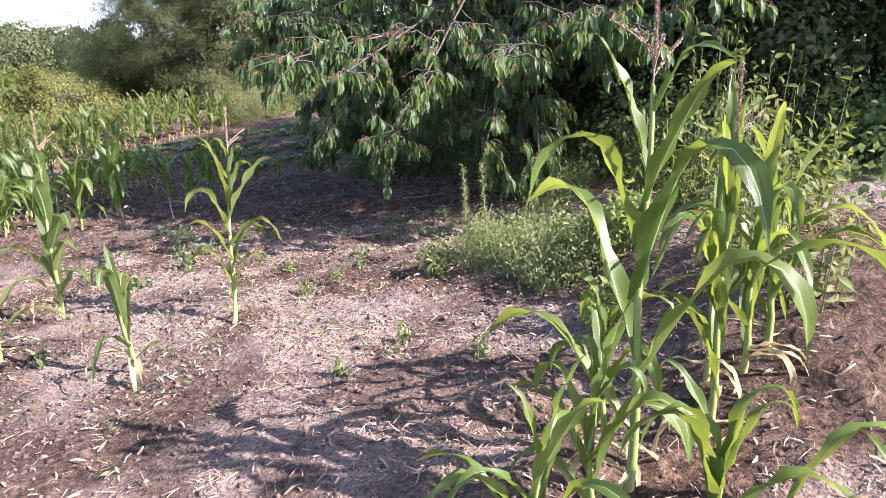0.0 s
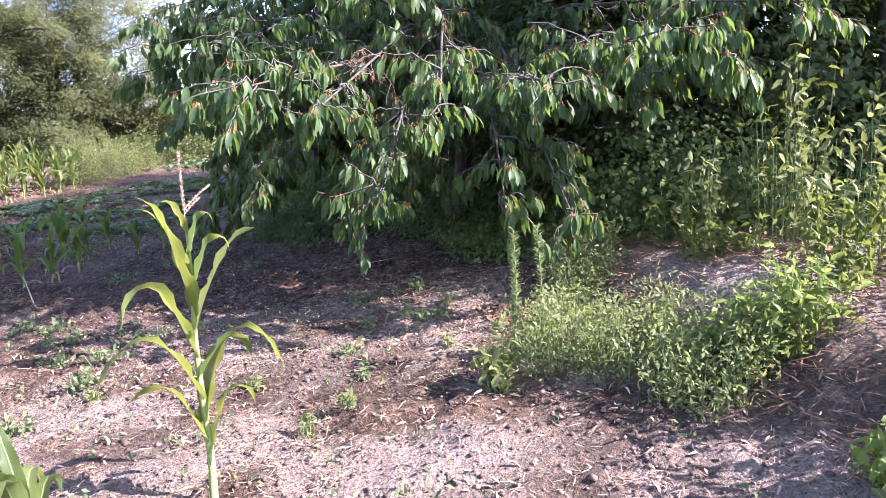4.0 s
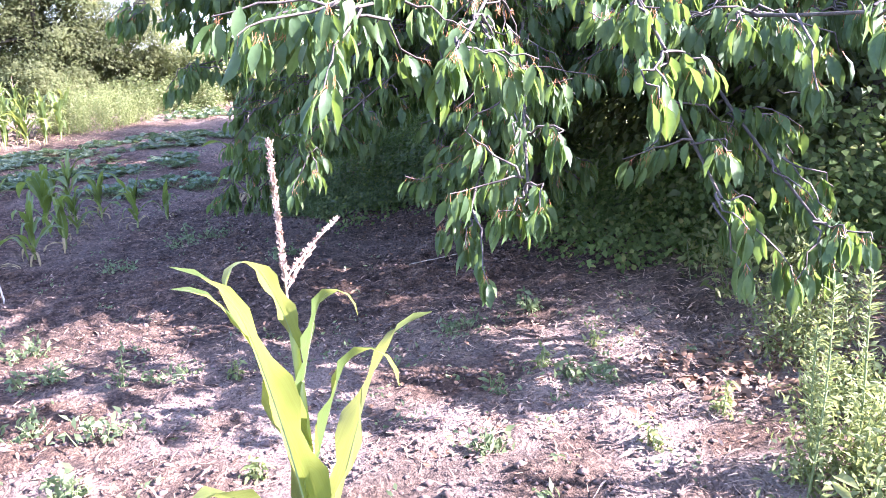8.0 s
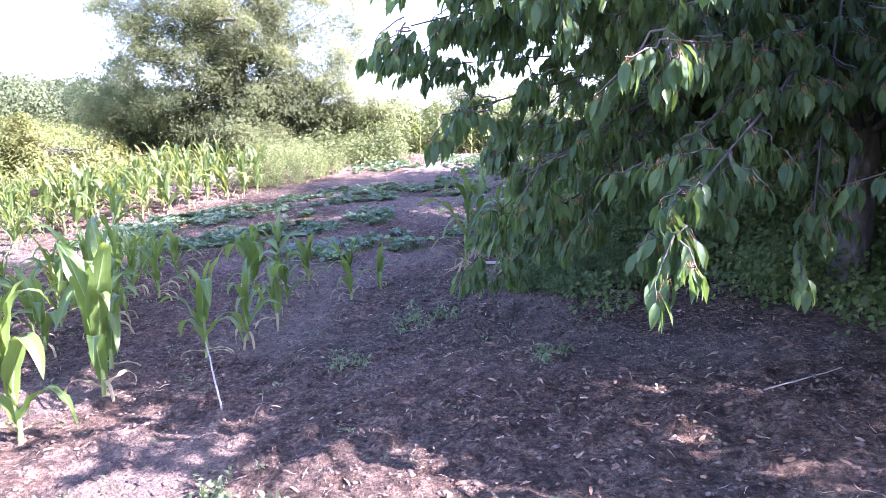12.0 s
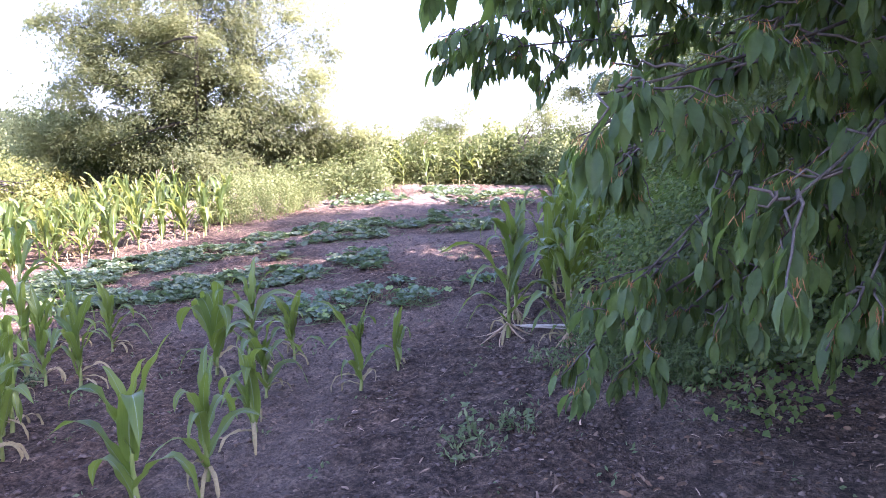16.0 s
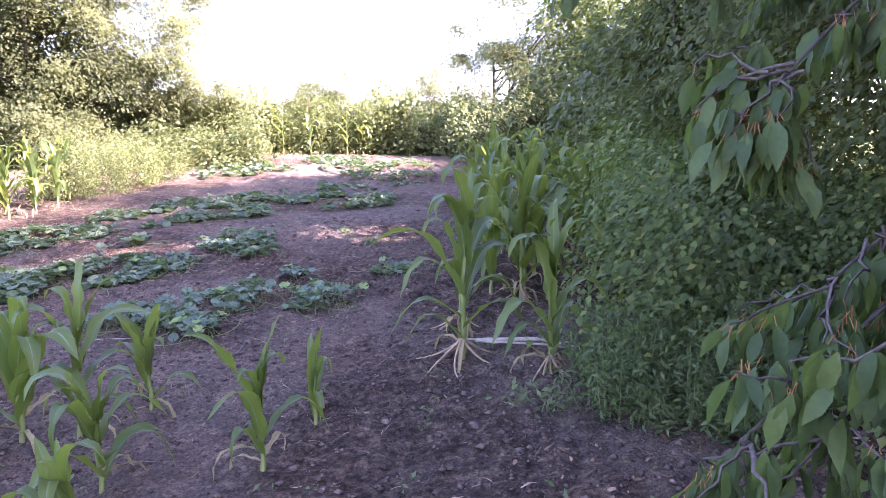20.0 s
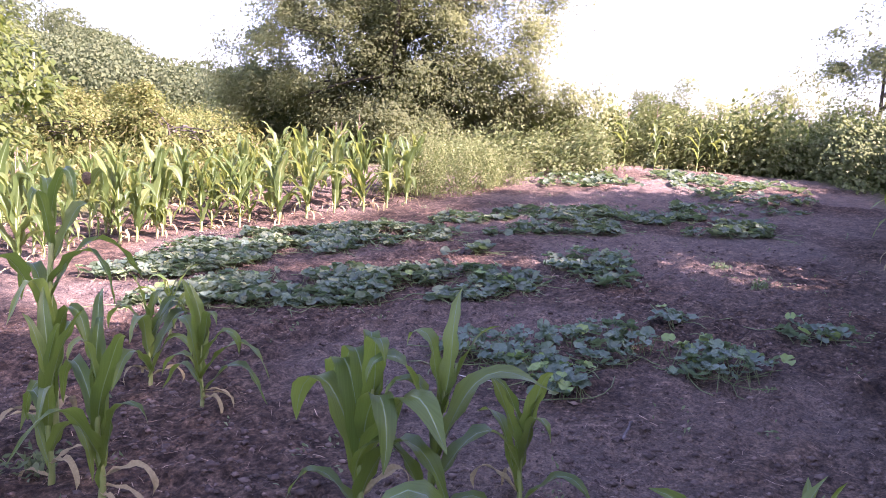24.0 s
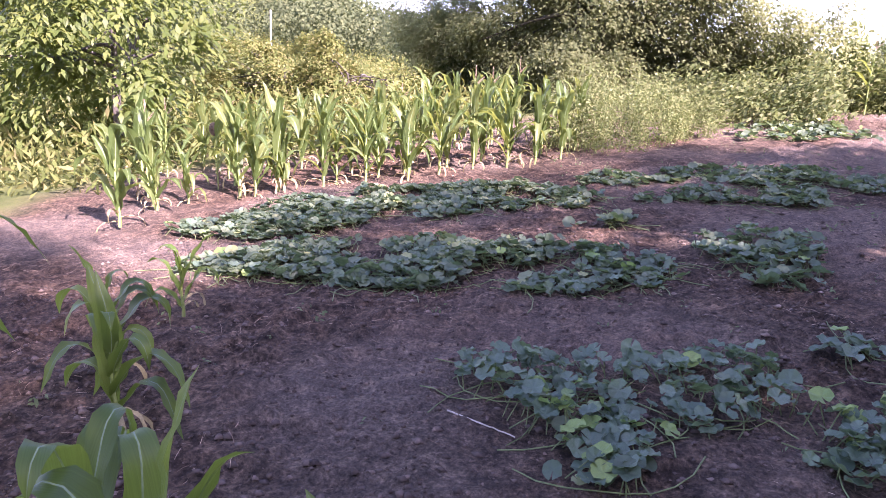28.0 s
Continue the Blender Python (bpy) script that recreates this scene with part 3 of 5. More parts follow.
# the sparse plants in the sunny strip
for x, y, h, tas, nn in ((-1.25, 4.38, 1.42, 1, 9), (-2.6, 4.82, 1.4, 1, 9), (-1.57, 3.62, 0.71, 0, 6), (-2.54, 4.0, 1.14, 0, 8), (-2.05, 3.0, 0.56, 0, 6), (-5.44, 8.59, 1.24, 0, 8), (-6.3, 10.2, 1.16, 0, 8)):
    # plants past y 8 take the darker leaf colour in place of shade
    corn_plant(x, y, h, bool(tas), nn + (3 if tas else 2), leafy=0.7 if tas else 0.8, group="sparse sunlit corn", lean=(-0.08, 0.35) if y == 4.38 else (-0.06, 0.05), broad=1.1 if tas else 0.66, lit=y < 8, upright=bool(tas), face=0.25 if y == 4.38 else None)
# the block in the shade
for x, y, h in ((-5.55, 8.94, 0.87), (-4.74, 9.29, 1.03), (-4.55, 9.95, 1.15), (-4.1, 10.75, 0.95), (-3.88, 11.15, 0.73), (-3.76, 11.74, 0.62), (-3.14, 12.42, 0.72), (-2.88, 12.92, 0.55),
                (-3.79, 13.45, 0.62), (-6.6, 15.3, 0.56), (-6.08, 10.44, 0.84), (-7.26, 11.49, 0.75), (-6.52, 11.46, 0.86), (-5.69, 11.22, 0.76), (-6.2, 12.49, 0.83), (-9.94, 14.03, 1.04),
                (-8.64, 12.91, 0.84), (-8.73, 13.95, 1.09), (-5.54, 12.18, 0.72), (-4.82, 10.62, 1.25)):
    corn_plant(x, y, h, upright=True, leafy=0.95, broad=0.85, group="shaded corn block")
for x, y, h in ((-5.63, 14.15, 0.72), (-6.2, 14.5, 0.76), (-4.39, 13.22, 0.8), (-7.6, 13.0, 0.9), (-7.0, 12.4, 0.8), (-8.0, 12.2, 0.95), (-3.84, 12.5, 0.58), (-4.1, 13.17, 0.96)):
    corn_plant(x, y, h, n=9, reach=0.47, group="shaded corn block")
corn_plant(-6.18, 13.68, 1.42, n=13, reach=0.42, broad=0.6, group="shaded corn block")
rg = np.random.default_rng(22)
for k in range(42):
    corn_plant(rg.uniform(-8.6, -5.3), rg.uniform(9.2, 13.4), rg.uniform(0.7, 1.05), upright=True, leafy=0.95, broad=0.65, group="shaded corn block")
# the plants with bare brace roots, and the row behind them
for x, y, h, r in ((-1.9, 13.55, 1.28, 0.26), (-1.46, 13.13, 1.06, 0.16), (-1.72, 14.3, 1.22, 0.2), (-1.0, 14.95, 1.35, 0.15)):
    corn_plant(x, y, h, roots=r, reach=0.5, n=11, broad=0.9, group="corn with bare roots")
rg = np.random.default_rng(23)
for row in range(12):
    y = 15.1 + 0.52 * row
    for k in range(3):
        corn_plant(-1.3 + 0.33 * (y - 15) + 0.55 * k + rg.normal() * 0.08, y + rg.normal() * 0.1, rg.uniform(1.05, 1.4), reach=0.5, n=9, group="corn along the hedge")
# the sunlit strip beyond the squash
for x, y, h in ((-9.33, 16.77, 1.1), (-9.27, 18.59, 1.12), (-8.79, 19.3, 1.15), (-8.48, 19.78, 1.05), (-8.03, 20.11, 1.08), (-7.73, 20.4, 1.15), (-7.48, 20.89, 1.35), (-7.12, 21.21, 1.25), (-6.83, 21.52, 1.15), (-6.65, 22.03, 1.15),
                (-9.67, 17.48, 0.75), (-9.84, 18.05, 0.75), (-9.91, 18.93, 0.62), (-9.17, 18.98, 0.76)):
    corn_plant(x, y, h, tassel=h > 1.3, n=11, broad=0.85, leafy=0.9, upright=True, lit=True, group="sunlit corn strip")
rg = np.random.default_rng(21)
for row in range(1, 6):
    for k in range(12):
        f = (k + rg.uniform(-0.3, 0.3)) / 11
        x, y = -9.4 + 3.2 * f - 0.62 * row, 17.2 + 5.2 * f + 0.38 * row
        if rg.random() < 0.85:
            corn_plant(x, y, rg.uniform(0.8, 1.35), tassel=rg.random() < 0.12, lit=True, n=9, broad=0.85, leafy=0.9, upright=True, group="sunlit corn strip")
for x, y in ((-2.2, 28.2), (-1.2, 28.5), (-0.8, 28.9), (-2.9, 28.8), (0.3, 29.2), (1.4, 29.4)):
    corn_plant(x, y, 1.5, tassel=True, lit=True, n=9, reach=0.55, broad=0.8, group="corn at the far edge")


# ---------------------------------------------------------------- cherry tree
def bough(a, b, rise, rg, n=14):
    """A limb from a to b that climbs, then droops."""
    s = np.linspace(0, 1, n)
    a, b = np.array(a, float), np.array(b, float)
    p = a + (b - a) * s[:, None]
    p[:, 2] += rise * np.sin(np.pi * s ** 0.8) * (1 - 0.2 * s)
    p += 0.06 * np.cumsum(rg.normal(size=(n, 3)), 0) * (s * (1 - s))[:, None]
    return p


CHERRY_AT = (1.38, 11.3)
# holes cut through the crowns along the sun's direction for flecks: spot and radius
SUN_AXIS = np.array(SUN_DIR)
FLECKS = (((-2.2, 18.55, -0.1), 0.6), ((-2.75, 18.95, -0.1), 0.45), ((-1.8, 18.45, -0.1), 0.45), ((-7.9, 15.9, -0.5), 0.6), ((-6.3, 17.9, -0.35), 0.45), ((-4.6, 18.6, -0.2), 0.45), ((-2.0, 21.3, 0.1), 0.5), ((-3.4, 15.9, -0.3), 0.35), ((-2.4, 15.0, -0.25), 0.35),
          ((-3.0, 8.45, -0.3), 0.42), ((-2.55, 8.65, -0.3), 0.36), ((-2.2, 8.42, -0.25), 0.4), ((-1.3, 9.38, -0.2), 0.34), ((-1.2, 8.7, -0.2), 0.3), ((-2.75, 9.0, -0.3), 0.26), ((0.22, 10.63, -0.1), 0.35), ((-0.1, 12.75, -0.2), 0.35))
BOUGH_ENDS = ((1.3, 5.7, 1.9), (1.75, 5.6, 1.75), (2.2, 5.7, 2.1), (-1.1, 6.1, 1.62), (-0.7, 6.2, 1.5), (0.0, 5.95, 1.5), (0.62, 5.65, 1.62), (1.5, 6.5, 1.7), (-0.3, 6.5, 0.95), (-0.4, 7.1, 0.72), (0.5, 6.25, 0.9), (0.95, 6.2, 0.8),
              (-1.2, 8.4, 1.75), (-1.2, 8.3, 0.95), (-2.35, 9.6, 2.0), (-2.1, 9.75, 1.5), (-1.75, 10.45, 0.8), (-1.6, 11.1, 1.35), (-2.35, 12.0, 2.0), (-1.5, 11.0, 0.75), (-1.0, 9.0, 1.2),
              (0.2, 7.9, 1.35), (0.55, 8.2, 0.85), (-0.2, 9.0, 0.8), (2.6, 7.0, 1.9), (-1.3, 12.6, 2.4), (0.3, 13.4, 2.2), (3.0, 9.5, 2.2), (2.6, 12.3, 2.4), (-1.9, 9.0, 2.35), (-1.6, 8.7, 2.1), (-1.5, 9.4, 2.6), (-2.0, 9.9, 2.5), (-1.7, 10.3, 2.2), (-1.2, 9.6, 2.0), (-2.2, 9.2, 2.5), (-2.25, 8.9, 2.2), (-2.0, 11.6, 2.3), (-1.8, 11.2, 2.5), (-2.3, 11.8, 2.15), (-1.9, 12.2, 2.4), (-1.5, 11.8, 2.6),
              (-1.9, 10.8, 0.4), (-1.6, 10.85, 0.36), (-1.3, 10.5, 0.7), (-1.6, 9.6, 1.15), (-1.4, 10.1, 1.05), (-1.2, 9.8, 0.85), (-1.3, 10.6, 1.4))
cz = float(gz(*CHERRY_AT))
cherry = thing("cherry_tree", (*CHERRY_AT, cz - 0.03), "spreading cherry tree with drooping dark green leafy boughs over soil", "tree")
off = np.array([CHERRY_AT[0], CHERRY_AT[1], cz - 0.03])
rg = np.random.default_rng(11)
s = np.linspace(0, 1, 12)
trunk_pts = np.stack([0.12 * np.sin(3 * s), 0.1 * np.sin(2 * s), 2.6 * s], -1)
part("trunk", mesh_of("trunk", *tube(trunk_pts, 0.14 * (1 - 0.4 * s) + 0.07 * np.exp(-s * 14), 12), M_BARK), cherry, "rough grey-brown trunk")
twig_pieces, petioles = [], []
leafP, leafD, leafU, tipflag = [], [], [], []


def spray(at, along, rg, count, tipness, whorl=False):
    """A whorl of leaves hanging from a shoot."""
    along = unit(np.asarray(along)[None])[0]
    for j in range(count):
        a = rg.random() * 6.3
        d = unit((along * rg.uniform(0.1, 0.7) + np.array([math.cos(a) * 0.6, math.sin(a) * 0.6, -rg.uniform(0.8, 1.7)]) + rg.normal(size=3) * 0.14)[None])[0]
        base = at - along * (0.13 * rg.random()) + rg.normal(size=3) * 0.008
        if whorl:
            petioles.append(tube(np.stack([base, base + d * 0.034]), 0.0014, 3))
            base = base + d * 0.032
        leafP.append(base)
        leafD.append(d)
        u = np.array([math.cos(a), math.sin(a), 0.75]) + rg.normal(size=3) * 0.3
        leafU.append(u)
        tipflag.append(tipness)


def twig_with_leaves(p0, d, length, rg, sprays, tipness=0):
    n = 7
    s = np.linspace(0, 1, n)
    d = unit(np.asarray(d)[None])[0]
    p = p0 + d * (length * s)[:, None]
    p[:, 2] -= 0.16 * length * s ** 2
    p += 0.02 * np.cumsum(rg.normal(size=(n, 3)), 0)
    twig_pieces.append(tube(p, 0.006 * (1 - 0.7 * s) + 0.0012, 3))
    for k in range(sprays):
        i = n - 1 - int(k * (n - 2) / max(sprays, 1))
        spray(p[i], d, rg, 10 if k == 0 else 5, tipness if k == 0 else 0, k == 0 and sprays == 3)


for k, e in enumerate(BOUGH_ENDS):
    e = np.array(e) - off
    a = trunk_pts[6 + k % 6]
    p = bough(a, e, 0.35 + 0.2 * (k % 3), rg)
    s = np.linspace(0, 1, len(p))
    first = len(twig_pieces)
    limb = part("limb", mesh_of("limb", *tube(p, (0.022 if k < 12 else 0.013) * (1 - 0.86 * s) + 0.003, 7), M_BARK), cherry)
    out = unit((p[-1] - p[-3])[None])[0]
    twig_with_leaves(p[-1], out + np.array([0, 0, -0.2]), 0.22, rg, 3, 1)
    for j in range(52 if k < 12 else 34):
        i = int(rg.integers(3, len(p)))
        d = out * 0.6 + rg.normal(size=3) * np.array([0.75, 0.75, 0.28]) + np.array([0, 0, 0.04])
        twig_with_leaves(p[i], d, rg.uniform(0.18, 0.46) if k < 12 else rg.uniform(0.12, 0.36), rg, 3, 0)
    tagged(part("twig", mesh_of("twig", *join(twig_pieces[first:]), M_TWIG), limb), kind="stuff")
    del twig_pieces[first:]
# upper boughs and the inner mass of the crown
C = crown_centres([(-0.1, -1.6, 2.9, 2.6, 3.2, 1.5), (0.2, -1.4, 4.1, 2.0, 2.4, 1.3), (-1.3, -2.1, 2.4, 1.6, 2.5, 0.8), (1.4, -0.6, 3.0, 2.0, 2.4, 1.5), (-1.6, -0.9, 3.0, 1.2, 1.4, 0.7), (-2.2, -2.2, 2.55, 1.0, 1.5, 0.55)], 1000, rg, 0.45)
for c in C:
    twig_with_leaves(c, rg.normal(size=3) * np.array([1, 1, 0.3]), rg.uniform(0.25, 0.5), rg, 2, 0)
for k in range(7):
    e = C[int(rg.integers(len(C)))]
    p = bough(trunk_pts[8 + k % 4], e, 0.2, rg)
    part("limb", mesh_of("limb", *tube(p, 0.05 * (1 - 0.85 * np.linspace(0, 1, len(p))) + 0.003, 7), M_BARK), cherry)
leafP, leafD, leafU, tipflag = np.array(leafP), np.array(leafD), np.array(leafU), np.array(tipflag)
single = np.where(tipflag == 1)[0][:290]
rest = np.setdiff1d(np.arange(len(leafP)), single)
# leaves removed along the same lines so the flecks get past the cherry
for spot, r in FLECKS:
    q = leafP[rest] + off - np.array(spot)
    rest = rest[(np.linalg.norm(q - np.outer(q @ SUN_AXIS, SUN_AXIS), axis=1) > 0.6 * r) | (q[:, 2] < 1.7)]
tagged(part("twig", mesh_of("twig", *join(twig_pieces), M_TWIG), cherry), kind="stuff")
tagged(part("petiole", mesh_of("petiole", *join(petioles), M_PETIOLE), cherry, "reddish leaf stalks"), kind="stuff")
sz = rg.uniform(0.7, 1.15, len(leafP))
crown = part("crown", mesh_of("crown", *leaves(leafP[rest], leafD[rest], leafU[rest], 0.125 * sz[rest], 0.05 * sz[rest], ((0, 0.12), (0.28, 0.84), (0.62, 0.86), (1, 0.03)), bend=0.3), M_CHERRY), cherry, "mass of drooping toothed leaves")
crown["kind"] = "stuff"
ONE_LEAF = [mesh_of("leaf", *leaves(np.zeros((1, 3)), np.array([[1.0, 0, 0]]), np.array([[0, 0, 1.0]]), 0.13, 0.053,
                                    ((0, 0.06), (0.12, 0.55), (0.35, 0.98), (0.6, 0.9), (0.82, 0.5), (1, 0.03)), 5, bd, 0.2), M_CHERRY1) for bd in (0.1, 0.22, 0.35, 0.48)]
for i in single:
    d = Vector(leafD[i])
    side = d.cross(Vector(leafU[i])).normalized()
    up = side.cross(d)
    m = Matrix((d, -side, up)).transposed().to_4x4()
    part("leaf", ONE_LEAF[int(i) % 4], cherry, m=Matrix.Translation(leafP[i]) @ m @ Matrix.Scale(float(sz[i]), 4))


# ---------------------------------------------------------------- other trees and shrubs
def tree(name, at, label, blobs, clumps, per, spread, L, W, mat, trunk_h, trunk_r, category="tree", seed=1, stems=1, group="", shell=0.5, ragged=4, sprays=0, hollow=0.36, fleck_cuts=(), lumpy=9):
    rg = np.random.default_rng(seed)
    z = float(gz(*at)) - 0.05
    ob = thing(name, (*at, z), label, category, group)
    rim = []
    for b in blobs:
        for j in range(ragged):
            d = unit(rg.normal(size=(1, 3)))[0]
            rim.append((*(np.array(b[:3]) + d * np.array(b[3:]) * rg.uniform(0.95, 1.3)), *(np.array(b[3:]) * rg.uniform(0.2, 0.36))))
    C = crown_centres(list(blobs) + rim, clumps, rg, shell, lumpy)
    if sprays:
        # shoots that run out and up past the mass of the crown
        b = np.array(blobs, float)
        vol = b[:, 3] * b[:, 4] * b[:, 5]
        for q in b[rg.choice(len(b), sprays, p=vol ** 0.7 / (vol ** 0.7).sum())]:
            d = unit(rg.normal(size=(1, 3)) + np.array([[0, 0, 0.55]]))[0]
            u = rg.uniform(0.35, 1, 13)[:, None]
            C = np.concatenate([C, q[:3] + d * q[3:] * (1.55 * u) + np.array([0, 0, 0.25]) * u * u + rg.normal(size=(13, 3)) * 0.24 * (1.25 - u)])
    C = thinned(C[C[:, 2] > 0.05], 0.55, hollow)
    for spot, r in fleck_cuts:
        # clumps cut away along the sun's direction to land a fleck on the spot
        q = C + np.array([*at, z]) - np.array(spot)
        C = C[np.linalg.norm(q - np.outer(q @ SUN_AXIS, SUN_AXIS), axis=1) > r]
    for k in range(stems):
        s = np.linspace(0, 1, 9)
        lean = rg.normal(size=2) * (0.25 if stems > 1 else 0.06) * trunk_h
        p = np.stack([lean[0] * s ** 1.3, lean[1] * s ** 1.3, trunk_h * s], -1)
        part("trunk", mesh_of("trunk", *tube(p, trunk_r * (1 - 0.6 * s), 8), M_BARK), ob)
        for j in range(7):
            e = C[int(rg.integers(len(C)))]
            b = bough(p[4 + j % 5], e * 0.85, 0.15, rg, 9)
            part("limb", mesh_of("limb", *tube(b, trunk_r * 0.4 * (1 - 0.85 * np.linspace(0, 1, 9)) + 0.004, 5), M_BARK), ob)
    heart = C.mean(0) - np.array([0, 0, 0.8])
    part("crown", mesh_of("crown", *sprays_of_leaves(C, per, spread, L, W, rg, heart, ONE if L < 0.125 else LOW), mat), ob)
    return ob


# the broad tree behind the sunlit corn
BT = (-9.2, 29.3)
tree("broadleaf_tree", BT, "broad many-stemmed tree with airy olive-green foliage behind the corn strip", [
    (0.2, 0, 2.5, 2.7, 2.01, 1.8), (0.1, -0.5, 4.5, 1.6, 1.2, 1.6), (-1.5, 0, 4.6, 2.0, 1.42, 1.6), (1.6, 0, 5.0, 2.0, 1.51, 1.7), (3.1, -0.4, 3.0, 1.5, 1.42, 1.4), (-3.2, 0, 3.5, 1.3, 1.26, 1.0),
    (-2.4, 0.2, 1.4, 2.2, 1.42, 1.3), (2.1, 0.1, 1.4, 2.3, 1.42, 1.3), (4.4, -0.3, 1.7, 1.0, 1.17, 1.2), (-0.2, 0, 6.5, 1.4, 1.00, 1.2), (2.2, 0, 6.8, 1.3, 1.00, 1.1), (-4.4, 0.3, 2.1, 1.2, 1.17, 1.5), (3.7, 0, 4.9, 1.2, 0.92, 1.0), (-3.7, 0, 5.0, 1.3, 0.92, 0.9), (-2.1, 0, 6.2, 1.3, 0.92, 0.9)], 6400, 36, 0.19, 0.074, 0.054, M_ELM, 4.4, 0.11, seed=5, stems=5, shell=0.2, ragged=4, sprays=150, hollow=0.2, lumpy=14)
tree("shrub", (-11.4, 30.4), "dense dark green shrubs in the shade of the broad tree", [(0, 0, 0.9, 2.4, 1.2, 1.1), (2.6, 0, 1.0, 2.0, 1.2, 1.1), (4.8, -0.2, 0.9, 1.4, 1.0, 0.9), (-2.2, 0.6, 1.1, 1.6, 1.2, 1.2)], 620, 50, 0.2, 0.095, 0.065, M_SHRUB, 1.2, 0.05, "shrub", 6, 3)
for k, (x, y, w, h) in enumerate(((-14.6, 27.4, 1.7, 1.7), (-17.0, 27.0, 1.9, 1.9), (-19.8, 28.6, 2.0, 1.7), (-13.2, 31.5, 1.8, 1.9))):
    tree("shrub", (x, y), "dense olive shrub at the edge of the meadow", [(0, 0, h * 0.5, w, w * 0.8, h * 0.5), (w * 0.6, 0.2, h * 0.4, w * 0.7, w * 0.7, h * 0.4), (-w * 0.3, -0.2, h * 0.75, w * 0.6, w * 0.6, h * 0.35)], 330, 50, 0.2, 0.095, 0.065, M_MEADOW if k in (0, 1) else M_WEED if k == 2 else M_SHRUB, h * 0.6, 0.05, "shrub", 70 + k, 3, "meadow shrubs")
# the leafy tree at the low edge of the field
tree("walnut_tree", (-15.2, 20.9), "young broad-leaved tree with fresh green drooping leaves at the field edge", [
    (0, 0, 2.2, 2.3, 2.2, 1.9), (0.6, -0.6, 3.9, 1.7, 1.7, 1.3), (-1.8, 0.4, 3.2, 1.9, 1.8, 1.8), (2.1, -0.9, 2.1, 1.2, 1.2, 0.9), (-0.4, -1.6, 1.9, 1.4, 1.2, 1.0)], 760, 17, 0.17, 0.18, 0.078, M_WALNUT, 2.6, 0.1, seed=8, shell=0.45, hollow=0.36, lumpy=15)
tree("walnut_tree", (-20.5, 25.0), "leafy green tree farther along the field edge", [(0, 0, 2.6, 2.8, 2.6, 2.2), (1.2, 0, 4.4, 1.9, 1.9, 1.4), (-1.8, 0, 3.6, 2.0, 2.0, 1.6)], 520, 20, 0.28, 0.17, 0.08, M_WALNUT, 2.8, 0.1, seed=9, shell=0.45)
# hedge and wood along the field's side; outer trees mostly unseen, added for shade
# heights set by where the shade on the beds has to end
for k, (x, y, h, w) in enumerate(((3.2, 15.2, 8.4, 2.3), (3.9, 17.6, 8.9, 2.1), (4.2, 19.5, 8.0, 1.7), (4.9, 21.8, 5.2, 1.6), (5.6, 13.2, 11.4, 2.6), (6.2, 17.2, 10.6, 2.6), (4.2, 11.6, 9.4, 2.3), (2.6, 13.0, 7.2, 1.9), (6.6, 23.6, 5.2, 1.8), (5.9, 9.6, 9.6, 2.3), (5.8, 27.6, 5.4, 2.0), (8.6, 10.2, 11.6, 2.8), (3.6, 9.1, 5.6, 1.7), (7.4, 7.0, 13.0, 2.2), (8.6, 5.0, 6.4, 2.0), (5.6, 8.2, 12.4, 2.3), (8.4, 8.6, 13.4, 2.5))):
    tree("hedge_tree", (x, y), "dense dark green small-leaved hedgerow and added shade tree beside the field", [
        (0, 0, h * 0.4, w, w, h * 0.36), (0.3, -0.3, h * 0.72, w * 0.75, w * 0.75, h * 0.26), (-w * 0.5, 0.3, h * 0.3, w * 0.75, w * 0.8, h * 0.28), (w * 0.3, w * 0.4, h * 0.55, w * 0.8, w * 0.7, h * 0.3)],
        1150, *((60, 0.2, 0.07, 0.044) if x < 4.1 and y > 10 else (30, 0.2, 0.095, 0.06) if y < 12 and x < 7.5 else (12, 0.26, 0.17, 0.12)), M_SHRUB, h * 0.6, 0.09, seed=20 + k, stems=2, group="hedgerow trees", hollow=0.3, fleck_cuts=FLECKS)
tree("hedge_tree", (6.0, 38.0), "sunlit yellowish green tree at the far corner of the field", [(0, 0, 3.0, 2.4, 2.2, 2.6), (-1.6, -0.4, 1.9, 2.0, 1.8, 1.7), (3.0, -0.6, 1.9, 2.8, 2.0, 1.9), (0.6, 0, 5.4, 1.9, 1.9, 1.8), (2.6, 0, 4.6, 2.4, 2.2, 2.6), (4.6, -0.6, 5.4, 2.6, 2.2, 3.4), (7.5, -1, 5.0, 3.0, 2.4, 3.8)], 1800, 34, 0.24, 0.11, 0.085, M_ELM, 4.0, 0.1, seed=41, stems=2, sprays=25, lumpy=20)
tree("far_bush", (0.2, 50.5), "rounded sunlit bush beyond the far end of the field", [(0, 0, 2.3, 2.3, 2.0, 1.6), (1.5, 0, 2.7, 1.6, 1.6, 1.4), (-1.4, 0, 2.0, 1.5, 1.5, 1.3)], 420, 44, 0.28, 0.099, 0.085, M_ELM, 1.6, 0.1, "bush", 42, 2)
tree("far_bush", (4.6, 53), "rounded sunlit bush beyond the far end of the field", [(0, 0, 2.2, 2.6, 2.0, 1.6), (2.2, 0, 2.6, 2.0, 1.6, 1.6)], 420, 44, 0.28, 0.099, 0.085, M_ELM, 1.6, 0.1, "bush", 43, 2)
